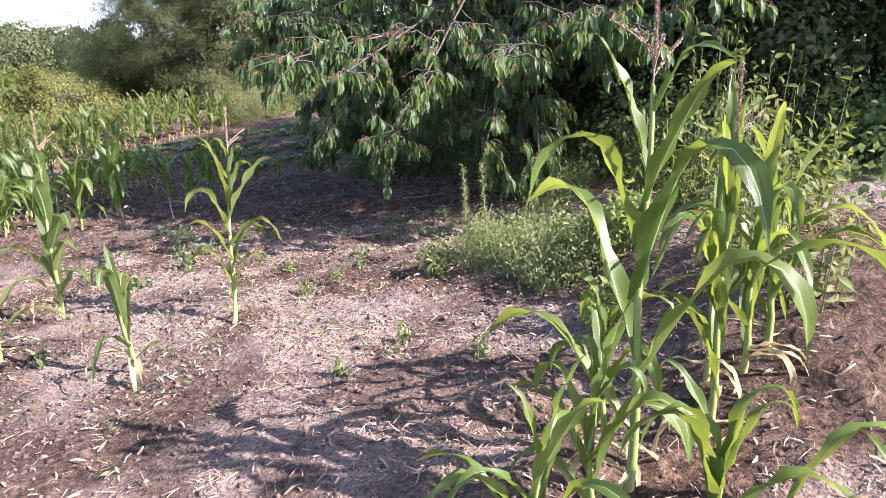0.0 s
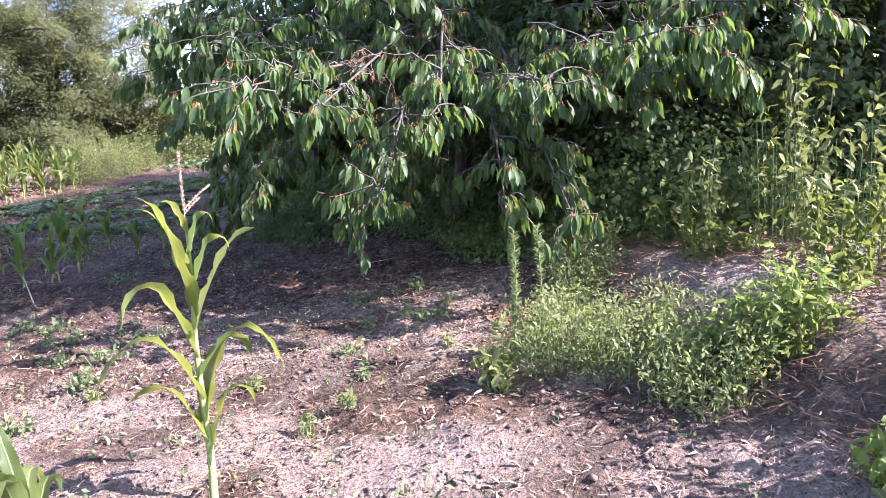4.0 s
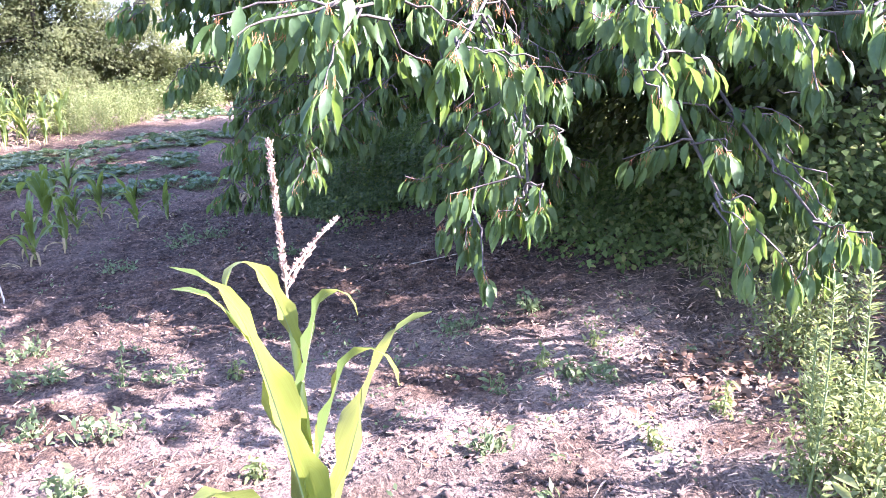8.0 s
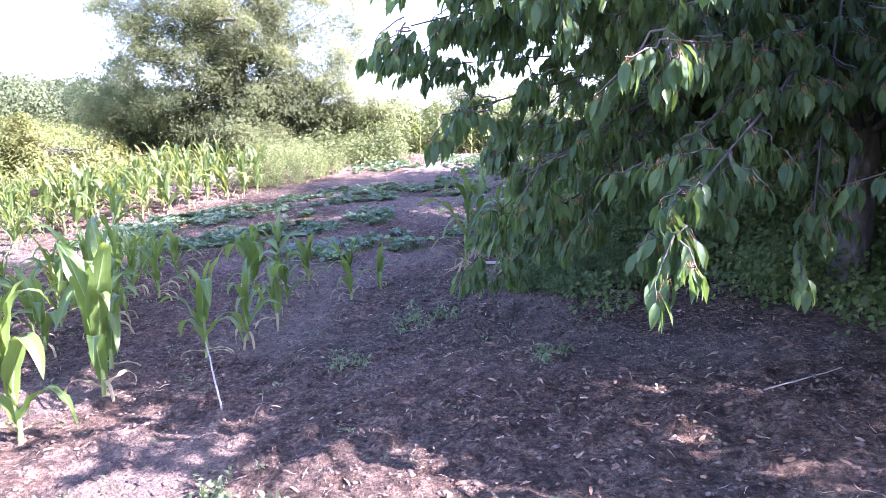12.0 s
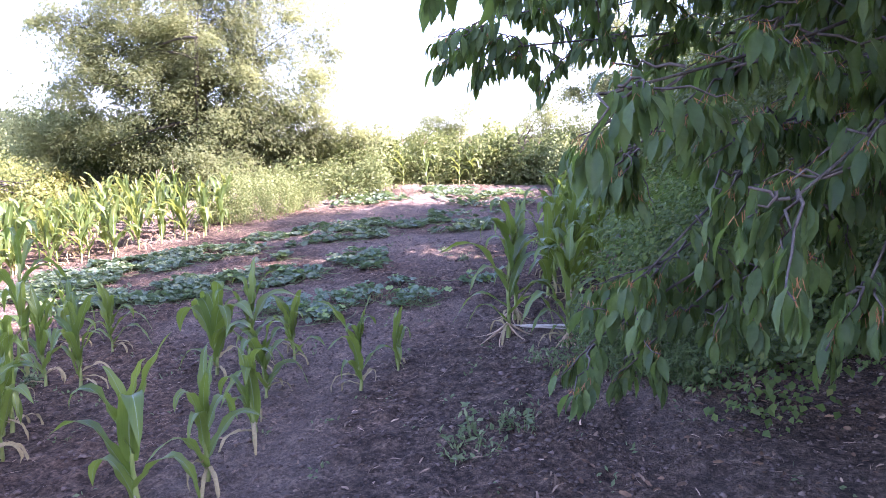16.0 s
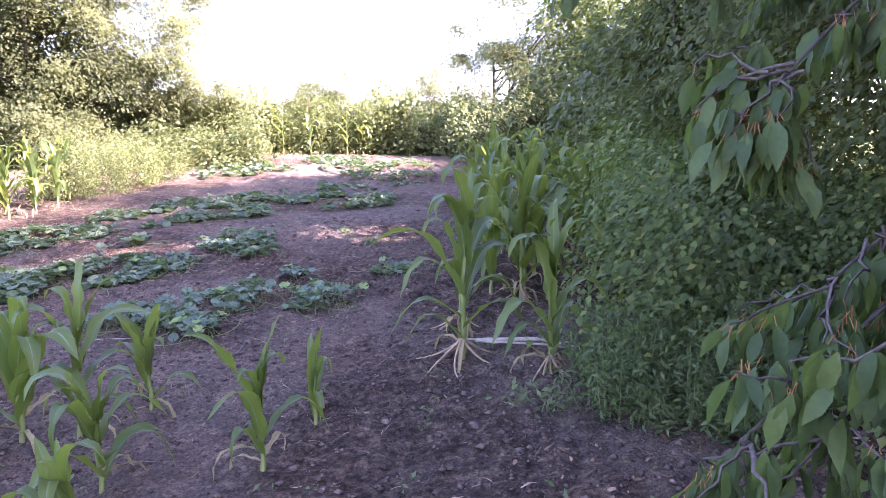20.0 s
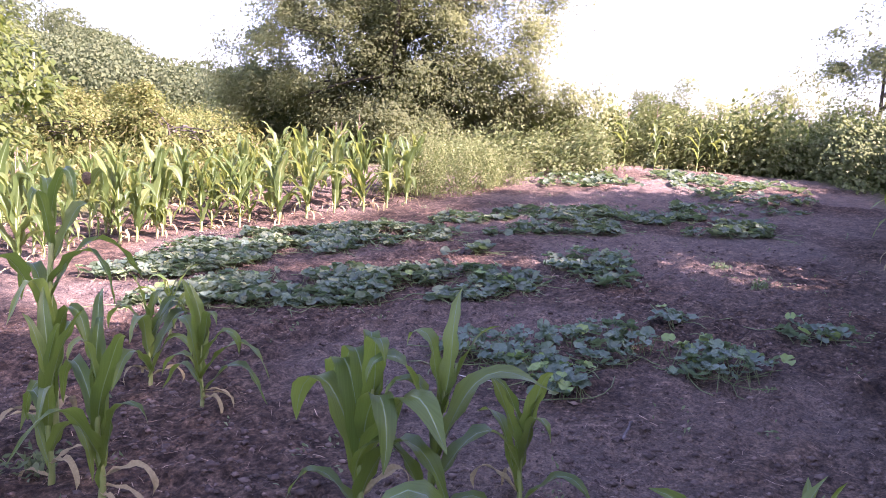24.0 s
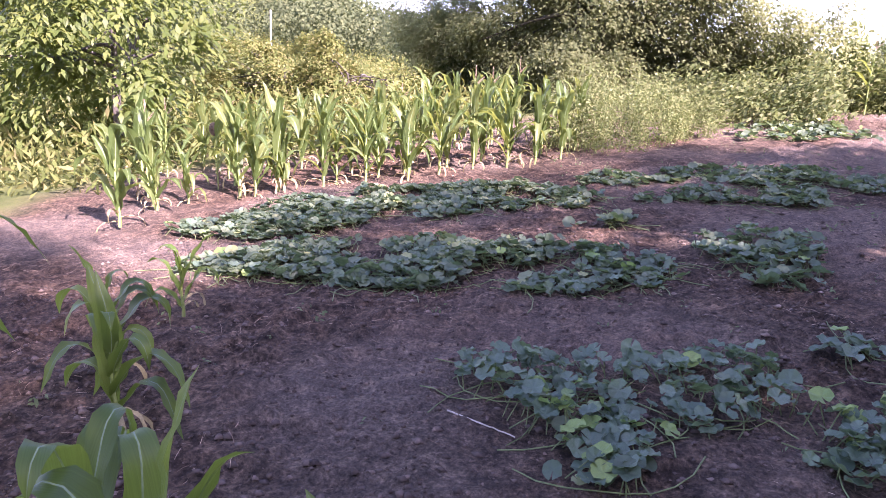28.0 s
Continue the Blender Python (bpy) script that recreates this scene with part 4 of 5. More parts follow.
tree("far_bush", (-4.6, 48), "low sunlit bush beyond the far end of the field", [(0, 0, 1.2, 2.6, 2.0, 1.1), (-3, 0, 1.4, 2.0, 1.6, 1.2)], 320, 22, 0.3, 0.17, 0.09, M_ELM, 1.0, 0.08, "bush", 44, 2)


def mass(name, label, category, C, per, spread, L, W, mat, down=0.2, seed=3, kind="stuff", rows=LOW, cols=2):
    rg = np.random.default_rng(seed)
    at = np.array([C[:, 0].mean(), C[:, 1].mean(), 0])
    if down < 0 or spread < 0.1:
        made = scatter_leaves(C - at, per, spread, L, W, down, cols, rows, rg)
    else:
        made = sprays_of_leaves(C - at, per, spread, L, W, rg, np.array([1.5, 0.5, 0.4]), rows)
    ob = new(name, mesh_of(name, *made, mat))
    ob.location = at
    return tagged(ob, label, category, kind=kind)


def over_ground(n, box, lo, hi, rg, keep=None):
    x, y = rg.uniform(box[0], box[1], n), rg.uniform(box[2], box[3], n)
    if keep is not None:
        k = keep(x, y)
        x, y = x[k], y[k]
    rise = 0.35 + 0.85 * vnoise(x * 0.9 + 40, y * 0.9)
    return np.stack([x, y, gz(x, y) + lo + (hi - lo) * rise * rg.random(len(x))], -1)


rg = np.random.default_rng(60)
# brambles under and behind the cherry, and along the hedge
def clear_of_rows(x, y):
    return x > -1.15 + 0.47 * (y - 13)


C = np.concatenate([over_ground(1100, (-1.3, 2.6, 12.6, 16.0), 0.05, 1.5, rg, clear_of_rows), over_ground(900, (0.2, 4.0, 15.5, 21.5), 0.05, 1.9, rg, clear_of_rows), over_ground(700, (1.8, 4.5, 6.6, 12.5), 0.0, 1.2, rg), over_ground(300, (0.9, 2.4, 8.2, 12), 0, 0.35, rg), over_ground(520, (-0.9, 2.4, 11.3, 12.9), 0, 0.5, rg, lambda x, y: vnoise(x * 1.7, y * 1.7) > 0.35)])
W = np.concatenate([over_ground(430, (1.9, 7, 3.4, 8.8), 0.02, 0.6, rg, lambda x, y: x > 2.0 + 1.5 * vnoise(x * 1.3, y * 1.3)), over_ground(240, (1.7, 3.5, 6.4, 8.8), 0.0, 0.4, rg)])
mass("bank_weeds", "leafy green weeds over the bank beside the path", "weeds", W, 18, 0.14, 0.07, 0.042, M_BRAMBLE, 0.2, 67)
mass("brambles", "tangled dark green brambles and low shrubs under the hedge", "brambles", C, 46, 0.18, 0.055, 0.04, M_BRAMBLE, 0.1, 61, rows=ONE)
# tall weeds along the far end of the field
C = np.concatenate([over_ground(1700, (-7.5, 4.5, 28.9, 31.5), 0.05, 1.7, rg), over_ground(600, (1.5, 6.5, 26, 31), 0.1, 1.8, rg), over_ground(420, (-6.8, -3.4, 25.6, 28.8), 0.0, 1.1, rg, lambda x, y: y > 23.5 + (x + 3.4) * -0.75)])
mass("tall_weeds", "tall sunlit weeds and sunflowers along the far end of the field", "weeds", C, 40, 0.17, 0.095, 0.06, M_WEED, 0.3, 62, rows=ONE)
# meadow and scrub below the corn strip and up the far slope
C = np.concatenate([over_ground(4600, (-30, -9.6, 12, 34), 0.0, 0.3, rg, lambda x, y: (x < -13 + 1.6 * vnoise(x * 0.6, y * 0.6) + np.clip(y - 19, 0, 6) * 0.55)), over_ground(1500, (-40, -14, 32, 60), 0.1, 1.6, rg), over_ground(600, (-16, -9.7, 2, 13), 0.0, 0.4, rg, lambda x, y: x < -11.8 + 1.6 * vnoise(x * 0.6, y * 0.6))])
mass("meadow", "sunlit yellow-green meadow grass and scrub", "grass", C, 13, 0.24, 0.22, 0.055, M_MEADOW, -0.8, 63, rows=ONE)
C = over_ground(1600, (-80, -16, 45, 95), 0.1, 1.4, rg, lambda x, y: np.abs(x) < 1.2 * y)
mass("scrub", "bright green scrub on the far slope", "scrub", C, 56, 0.7, 0.17, 0.12, M_MEADOW, 0.1, 64, rows=ONE)
for n, m, lo, hi, size, height in ((370, 380, -64, -22, 0.36, 5.0), (420, 80, -24, 50, 0.5, 2.4)):
    a, d = rg.uniform(lo, hi, n), rg.uniform(75, 150, n)
    x, y = np.sin(np.radians(a)) * d, 10 + np.cos(np.radians(a)) * d
    tall = height * rg.uniform(0.7, 1.25, n)
    wide = tall * rg.uniform(0.42, 0.62, n)
    d = unit(rg.normal(size=(n, m, 3)) + np.array([0, -0.25, 0.35]))
    knob = 1 + 0.28 * (vnoise(d[..., 0] * 2.4 + x[:, None], d[..., 2] * 2.4 + y[:, None]) - 0.5)
    P = np.stack([x, y, gz(x, y) + tall * 0.5], -1)[:, None] + d * knob[..., None] * np.stack([wide, wide, tall * 0.5], -1)[:, None]
    P, d = P.reshape(-1, 3), d.reshape(-1, 3)
    woods = new("far_woods", mesh_of("far_woods", *leaves(P - (0, 100, 0), randdir(len(P), 0.3, rg), unit(d + rg.normal(size=d.shape) * 0.35), size * rg.uniform(0.6, 1.2, len(P)), size * 0.8, ONE, 2), M_WOOD))
    woods.location = (0, 100, 0)
    tagged(woods, "dark green rounded tree crowns on the far hillside", "woods", kind="stuff")
# fence of woods round the rest of the horizon
a, d = rg.uniform(50, 296, 900), rg.uniform(60, 95, 900)
x, y = np.sin(np.radians(a)) * d, 10 + np.cos(np.radians(a)) * d
mass("far_woods", "dark green woods round the fields", "woods", np.stack([x, y, gz(x, y) + rg.uniform(0, 4.5, 900)], -1), 18, 1.2, 1.0, 0.6, M_WOOD, 0.1, 66)


# ---------------------------------------------------------------- weeds
def bushy_weed(name, x, y, h, r, label, mat, stems, per, L, W, seed, spread=0.03, category="weed", group=""):
    rg = np.random.default_rng(seed)
    z = float(ground_z(x, y)) - 0.01
    ob = thing(name, (x, y, z), label, category, group)
    pcs, C = [], []
    for k in range(stems):
        a, q = rg.random() * 6.3, r * math.sqrt(rg.random())
        hh = h * rg.uniform(0.45, 1.1) * (1 - 0.25 * (q / r) ** 2)
        s = np.linspace(0, 1, 7)
        bx, by = math.cos(a) * q, math.sin(a) * q
        dz = float(gz(x + bx, y + by) - gz(x, y))
        p = np.stack([bx * (0.75 + 0.35 * s), by * (0.75 + 0.35 * s), dz + hh * s], -1)
        pcs.append(tube(p, 0.004 * (1 - 0.6 * s), 4))
        C.append(p[1:])
    tagged(part("stem", mesh_of("stem", *join(pcs), M_VINE), ob), kind="stuff")
    part("foliage", mesh_of("foliage", *scatter_leaves(np.concatenate(C), per, spread, L, W, 0.0, 3 if L > 0.05 else 2, BLADE if L > 0.05 else LOW, rg=rg), mat), ob)
    return ob


for k, (x, y, h, r) in enumerate(((0.42, 5.0, 0.4, 0.24), (0.68, 4.75, 0.42, 0.27), (0.9, 4.5, 0.4, 0.25), (0.75, 4.3, 0.3, 0.2), (0.85, 5.05, 0.34, 0.24), (1.08, 4.35, 0.36, 0.18), (0.42, 5.3, 0.34, 0.16), (0.8, 5.75, 0.24, 0.18), (1.0, 6.2, 0.3, 0.22), (1.2, 6.5, 0.36, 0.26))):
    bushy_weed("weed_clump", x, y, h, r, "bushy pale green weeds in a dense clump on bare soil", M_CLUMP, 26, 10, 0.034, 0.012, 100 + k, 0.045, "weeds", "weed clump")
for k, (x, y, h, r) in enumerate(((0.95, 4.42, 0.36, 0.11), (1.1, 4.3, 0.42, 0.12), (1.26, 4.24, 0.38, 0.12), (1.2, 4.52, 0.42, 0.13))):
    bushy_weed("nettle_clump", x, y, h, r, "upright fresh green toothed weeds crowded beside the pale clump", M_NETTLE, 9, 5, 0.06, 0.022, 130 + k, 0.035, "weeds", "nettle clump")
for k, (x, y, h) in enumerate(((0.25, 5.29, 0.76), (0.41, 5.3, 0.75), (0.3, 5.36, 0.6))):
    rg = np.random.default_rng(120 + k)
    ob = thing("horseweed", (x, y, float(gz(x, y)) - 0.01), "tall spiky yellow-green horseweed stalk rising from the weeds", "weed", "horseweed stalks")
    s = np.linspace(0, 1, 30)
    p = np.stack([0.02 * np.sin(3 * s + k), 0.02 * s, h * s], -1)
    part("stem", mesh_of("stem", *tube(p, 0.005 * (1 - 0.5 * s), 5), M_VINE), ob)
    u = rg.uniform(0.25, 1, 260)
    P = np.stack([np.interp(u, s, p[:, i]) for i in range(3)], -1)
    a = rg.random(len(P)) * 6.3
    D = np.stack([np.cos(a), np.sin(a), np.full(len(P), 0.7)], -1)
    part("foliage", mesh_of("foliage", *leaves(P, D, randdir(len(P), -0.9, rg), 0.048 * rg.uniform(0.5, 1.1, len(P)), 0.006, LOW, 2), M_CLUMP), ob)
for k, (x, y, h, r) in enumerate(((-1.32, 12.5, 0.5, 0.3), (-1.05, 12.25, 0.45, 0.3), (-0.75, 12.5, 0.55, 0.35), (-1.15, 12.8, 0.55, 0.28), (-0.4, 12.3, 0.4, 0.3), (-0.9, 12.0, 0.25, 0.25))):
    bushy_weed("feathery_weed", x, y, h, r, "soft feathery green weed at the foot of the hedge", M_FEATHER, 22, 16, 0.05, 0.013, 140 + k, 0.05, "weed", "feathery weeds")
for k, (x, y, h, r) in enumerate(((-6.5, 22.6, 1.1, 0.4), (-6.1, 23.1, 1.2, 0.45), (-5.7, 23.7, 1.0, 0.4), (-6.7, 23.3, 1.35, 0.45), (-5.3, 24.4, 0.85, 0.4), (-6.3, 24.2, 1.2, 0.45), (-7.2, 23.0, 1.1, 0.4))):
    bushy_weed("dry_weed", x, y, h, r, "thin feathery half-dry weeds at the end of the corn", M_WEED, 16, 26, 0.055, 0.02, 240 + k, 0.085, "weed", "dry weeds")
rg = np.random.default_rng(91)
for k in range(34):
    x, y = rg.uniform(-6.5, 4.5), rg.uniform(28.6, 30.4)
    bushy_weed("tall_weed", x, y, rg.uniform(1.2, 2.0), 0.2, "tall leafy sunlit weed at the far end of the field", M_WEED, 5, 8, 0.15, 0.095, 600 + k, 0.08, "weed", "tall weeds")
for k, (x, y, h, r) in enumerate(((0.07, 4.95, 0.3, 0.12), (0.9, 3.45, 0.36, 0.06), (1.5, 3.3, 0.6, 0.25), (1.75, 3.7, 0.7, 0.3), (1.6, 2.9, 0.5, 0.2), (2.1, 4.2, 0.9, 0.35), (2.3, 5.2, 1.0, 0.4), (2.6, 6.0, 1.2, 0.45), (1.95, 5.3, 1.1, 0.2), (2.3, 5.7, 1.35, 0.25), (2.15, 4.8, 0.95, 0.2), (1.7, 4.6, 0.6, 0.15), (1.85, 6.0, 0.8, 0.2), (2.0, 6.4, 0.6, 0.4), (1.3, 6.9, 0.4, 0.3), (1.7, 5.6, 0.25, 0.25), (1.4, 7.6, 0.35, 0.3))):
    bushy_weed("leafy_weed", x, y, h, r, "broad-leaved pale green weed on the bank", M_NETTLE if k == 1 else M_WALNUT if k % 2 else M_WEED, 7 if k == 1 else 10 + 2 * (k % 4), 3, 0.075, 0.032, 160 + k, 0.03, "weed", "bank weeds")
for k, (x, y, r) in enumerate(((-2.37, 11.45, 0.32), (-2.87, 10.2, 0.16), (-1.41, 10.05, 0.13), (-2.1, 11.55, 0.2), (-1.74, 12.65, 0.14), (-2.45, 11.2, 0.2), (-2.2, 6.65, 0.15), (-2.75, 7.6, 0.16), (-2.0, 7.4, 0.14), (-3.3, 8.3, 0.15), (-2.95, 8.1, 0.12), (-6.0, 13.3, 0.15),
                              (0.0, 6.5, 0.1), (0.12, 7.6, 0.1), (-0.35, 7.4, 0.14), (-0.6, 6.0, 0.07), (-2.2, 6.2, 0.1), (-2.9, 6.0, 0.14), (-2.6, 6.9, 0.1), (-3.5, 6.4, 0.14), (-2.4, 5.6, 0.08), (-3.2, 7.0, 0.1), (-2.18, 18.62, 0.1), (-1.95, 17.9, 0.07))):
    bushy_weed("small_weed", x, y, 0.04 + 0.13 * r / 0.3, r * 0.95, "small grey-green weed low on the soil", M_GREY, 8, 2, 0.05, 0.021, 190 + k, 0.025, "weed", "small weeds")
for k, (x, y, h) in enumerate(((-2.24, 7.34, 0.24), (0.19, 6.83, 0.16), (-0.02, 5.78, 0.13), (0.11, 6.39, 0.12), (-1.65, 7.24, 0.14), (-0.13, 6.65, 0.1), (-0.42, 6.49, 0.12), (-0.89, 4.89, 0.16), (-0.68, 5.02, 0.12),
                              (0.26, 3.28, 0.2), (-0.42, 3.28, 0.12), (-0.12, 3.69, 0.12), (-2.2, 3.86, 0.16), (-1.5, 6.1, 0.11), (-2.05, 5.9, 0.12), (-0.55, 5.5, 0.1), (-1.15, 5.6, 0.1), (0.35, 5.9, 0.14))):
    bushy_weed("weed_sprig", x, y, h, 0.035, "small upright pale green weed alone on the soil", M_CLUMP if k % 3 else M_GREY, 3, 3, 0.042, 0.016, 700 + k, 0.014, "weed", "weed sprigs")
rg = np.random.default_rng(70)
C = np.concatenate([over_ground(420, (-4.2, 0.9, 2.5, 7.8), 0.0, 0.03, rg), over_ground(240, (-7, -0.5, 7, 14), 0.0, 0.03, rg), over_ground(160, (-7, 0, 14, 24), 0.0, 0.04, rg)])
mass("seedlings", "tiny green weed seedlings scattered over the soil", "weeds", C, 9, 0.03, 0.035, 0.016, M_GREY, -0.2, 71)


# ---------------------------------------------------------------- squash vines
def squash_leaf(seed, n=24, rings=(0.35, 0.7, 1.0)):
    """A cupped, shallowly lobed leaf about 1 across, creased along its veins, stalk at its heart."""
    rg = np.random.default_rng(seed)
    a = np.linspace(0.14, 2 * np.pi - 0.14, n)
    r = 0.5 * (1 + 0.035 * np.cos(a * 5 + 0.4 * seed) + 0.015 * np.cos(a * 13 + seed) + rg.normal(size=n) * 0.02)
    V = [np.zeros((1, 3))]
    for q in rings:
        z = 0.17 * q * q - 0.06 * q * np.cos(a * 5 + 0.4 * seed) - 0.1 * q * np.abs(np.sin(a * 0.5 + seed))
        z = z + (0.03 * np.sin(a * 7 + seed) if q == 1 else 0)
        V.append(np.stack([np.cos(a) * r * q, np.sin(a) * r * q, z], -1))
    F = [(0, 1 + i, 2 + i) for i in range(n - 1)]
    for k in range(len(rings) - 1):
        o = 1 + k * n
        for i in range(n - 1):
            F += [(o + i, o + n + i, o + n + 1 + i), (o + i, o + n + 1 + i, o + 1 + i)]
    return np.concatenate(V), np.array(F)


SQ = [squash_leaf(k, 15, (0.55, 1.0)) for k in range(5)]
SQ_MESH = [mesh_of("squash_leaf", *squash_leaf(k), M_SQUASH) for k in range(5)]


def inside(x, y, poly):
    c = np.zeros(len(x), bool)
    j = len(poly) - 1
    for i in range(len(poly)):
        (xi, yi), (xj, yj) = poly[i], poly[j]
        c ^= ((yi > y) != (yj > y)) & (x < (xj - xi) * (y - yi) / (yj - yi + 1e-12) + xi)
        j = i
    return c


def squash_patch(poly, count, singles, size, seed, label, hgt=0.16, holes=0.35):
    rg = np.random.default_rng(seed)
    px, py = np.array(poly).T
    x, y = rg.uniform(px.min(), px.max(), count * 6), rg.uniform(py.min(), py.max(), count * 6)
    k = inside(x, y, poly) & (vnoise(x * 2.3 + seed, y * 2.3) > holes)
    x, y = x[k][:count], y[k][:count]
    cx, cy = float(px.mean()), float(py.mean())
    z0 = float(gz(cx, cy))
    ob = thing("squash_vine", (cx, cy, z0), label, "squash plant", "squash vines")
    z = gz(x, y) - z0 + hgt * (0.35 + 0.65 * vnoise(x * 3, y * 3 + 2)) * rg.uniform(0.5, 1.1, len(x))
    s = size * rg.uniform(0.6, 1.15, len(x))
    turn, tx, ty = rg.random(len(x)) * 6.3, rg.normal(size=len(x)) * 0.3 + 0.12, rg.normal(size=len(x)) * 0.3
    mats = [Matrix.Translation((x[i] - cx, y[i] - cy, z[i])) @ Euler((tx[i], ty[i], turn[i])).to_matrix().to_4x4() @ Matrix.Scale(float(s[i]), 4) for i in range(len(x))]
    for i in range(min(singles, len(x))):
        part("leaf", SQ_MESH[i % 5], ob, m=mats[i])
    if len(x) > singles:
        V, F, o = [], [], 0
        for i in range(singles, len(x)):
            v, f = SQ[i % 5]
            m = np.array(mats[i])
            V.append(v @ m[:3, :3].T + m[:3, 3])
            F.append(f + o)
            o += len(v)
        tagged(part("foliage", mesh_of("foliage", np.concatenate(V), np.concatenate(F), M_SQUASH_FAR), ob), kind="stuff")
    pcs = []
    for i in range(0, len(x), 2):
        g = float(gz(x[i], y[i])) - z0
        b = np.array([x[i] - cx + rg.normal() * 0.06, y[i] - cy + rg.normal() * 0.06, g])
        e = np.array([x[i] - cx, y[i] - cy, z[i]])
        q = np.linspace(0, 1, 4)[:, None]
        pcs.append(tube(b + (e - b) * q, 0.003, 4))
    for i in range(max(3, len(x) // 14)):
        j = int(rg.integers(len(x)))
        a = rg.random() * 6.3
        s = np.linspace(0, 1, 9)
        ln = rg.uniform(0.4, 0.9)
        wx, wy = x[j] + np.cos(a + s) * ln * (s - 0.5), y[j] + np.sin(a + s) * ln * (s - 0.5)
        pcs.append(tube(np.stack([wx - cx, wy - cy, ground_z(wx, wy) - z0 + 0.012], -1), 0.0035, 4))
    part("vine", mesh_of("vine", *join(pcs), M_VINE), ob)


WORDS = "spreading squash vine with cupped grey-green leaves on bare soil"
squash_patch(((-4.6, 15.28), (-4.66, 15.56), (-4.14, 15.7), (-3.77, 15.95), (-3.5, 16.3), (-3.22, 16.05), (-2.98, 15.6), (-3.25, 15.52), (-3.38, 15.24), (-3.52, 15.05), (-3.55, 14.7), (-3.84, 14.6), (-4.04, 15.05), (-4.3, 15.12)), 330, 290, 0.092, 301, WORDS, 0.19, 0.14)
squash_patch(((-3.06, 15.2), (-2.95, 15.6), (-2.69, 15.88), (-2.46, 15.6), (-2.3, 15.29), (-2.73, 15.12)), 100, 100, 0.09, 302, WORDS, 0.17, 0.12)
squash_patch(((-7.5, 15.9), (-6.0, 16.25), (-4.5, 16.75), (-3.9, 17.4), (-4.3, 17.9), (-5.5, 17.75), (-7.3, 17.0)), 1450, 280, 0.1, 303, WORDS, 0.15, 0.19)
squash_patch(((-8.7, 16.75), (-7.5, 17.0), (-6.8, 18.1), (-5.7, 18.9), (-5.0, 19.7), (-6.5, 20.1), (-8.3, 19.1)), 1900, 200, 0.1, 304, WORDS, 0.15, 0.34)
squash_patch(((-4.1, 18.4), (-3.4, 17.4), (-3.0, 17.6), (-3.2, 19.1), (-3.9, 18.9)), 180, 60, 0.125, 305, WORDS, 0.14, 0.2)
squash_patch(((-5.5, 18.6), (-5.0, 18.4), (-4.7, 18.9), (-5.1, 19.2)), 50, 0, 0.14, 306, WORDS)
squash_patch(((-5.6, 19.8), (-1.2, 20.6), (-1.0, 21.6), (-2.2, 22.8), (-4.3, 22.0), (-6.0, 21.0)), 1250, 0, 0.115, 307, WORDS, 0.11, 0.45)
squash_patch(((-4.5, 24.2), (-2.6, 24.9), (-3.4, 26.5), (-5.0, 25.8)), 240, 0, 0.16, 308, WORDS, 0.16, 0.35)
squash_patch(((-1.7, 24.0), (-0.3, 25.0), (-0.8, 26.6), (-2.2, 27.6), (-2.4, 26.6)), 260, 0, 0.16, 309, WORDS, 0.18, 0.3)
squash_patch(((-3.05, 16.4), (-2.75, 16.3), (-2.7, 16.65), (-2.95, 16.75)), 16, 16, 0.12, 310, WORDS, 0.12, 0)
squash_patch(((-2.15, 16.3), (-1.75, 16.0), (-1.55, 16.5), (-1.9, 16.9)), 30, 30, 0.12, 311, WORDS, 0.16, 0.1)
squash_patch(((-3.0, 22.0), (0.2, 22.6), (0.6, 26), (-0.3, 27.5), (-1.6, 23.6)), 260, 0, 0.14, 312, WORDS, 0.14, 0.5)


# ---------------------------------------------------------------- litter and clods
def litter(name, label, category, x, y, rg, L, W, mat, lift=0.012, curl=0.5):
    n = len(x)
    a = rg.random(n) * 6.3
    D = np.stack([np.cos(a), np.sin(a), rg.normal(size=n) * 0.22], -1)
    P = np.stack([x, y, ground_z(x, y) + lift * rg.uniform(0.3, 1.3, n)], -1)
    at = np.array([x.mean(), y.mean(), 0])
    U = randdir(n, -1.3 if W > 0.006 else -0.35, rg)
    ob = new(name, mesh_of(name, *leaves(P - at, D, U, L * rg.uniform(0.4, 1.3, n), W * rg.uniform(0.6, 1.4, n), ((0, 0.6), (0.5, 1), (1, 0.5)), 2, curl * 0.25), mat))
    ob.location = at
    tagged(ob, label, category, kind="stuff")


def thick(n, box, rg, scale, cut, seed):
    x, y = rg.uniform(box[0], box[1], n), rg.uniform(box[2], box[3], n)
    k = vnoise(x * scale + seed, y * scale) > cut
    return x[k], y[k]


rg = np.random.default_rng(80)
x, y = thick(76000, (-3.6, 1.6, 1.0, 8.0), rg, 1.9, 0.36, 3)
k = rg.random(len(x)) < (0.22 + 0.78 * smooth((x + 2.0) / 1.4)) * (1 - 0.7 * smooth((y - 6.2) / 1.0)) * (0.12 + 0.88 * smooth((0.6 * vnoise(x * 1.6, y * 1.6 + 4) + 0.4 * vnoise(x * 4.2, y * 4.2) - 0.36) * 2.6))
x, y = x[k], y[k]
litter("straw", "pale dry straw and chopped stalks strewn over the soil", "straw", x, y, rg, 0.05, 0.0034, M_STRAW, 0.012, 1.5)
x, y = thick(7500, (-5.2, 1.6, 1.0, 7.4), rg, 1.3, 0.42, 9)
litter("chaff", "broken pale bits of dry maize leaf on the soil", "chaff", x, y, rg, 0.05, 0.009, M_STRAW, 0.016, 2.2)
x, y = thick(1500, (-4.5, 1.5, 6.0, 13.0), rg, 1.6, 0.4, 4)
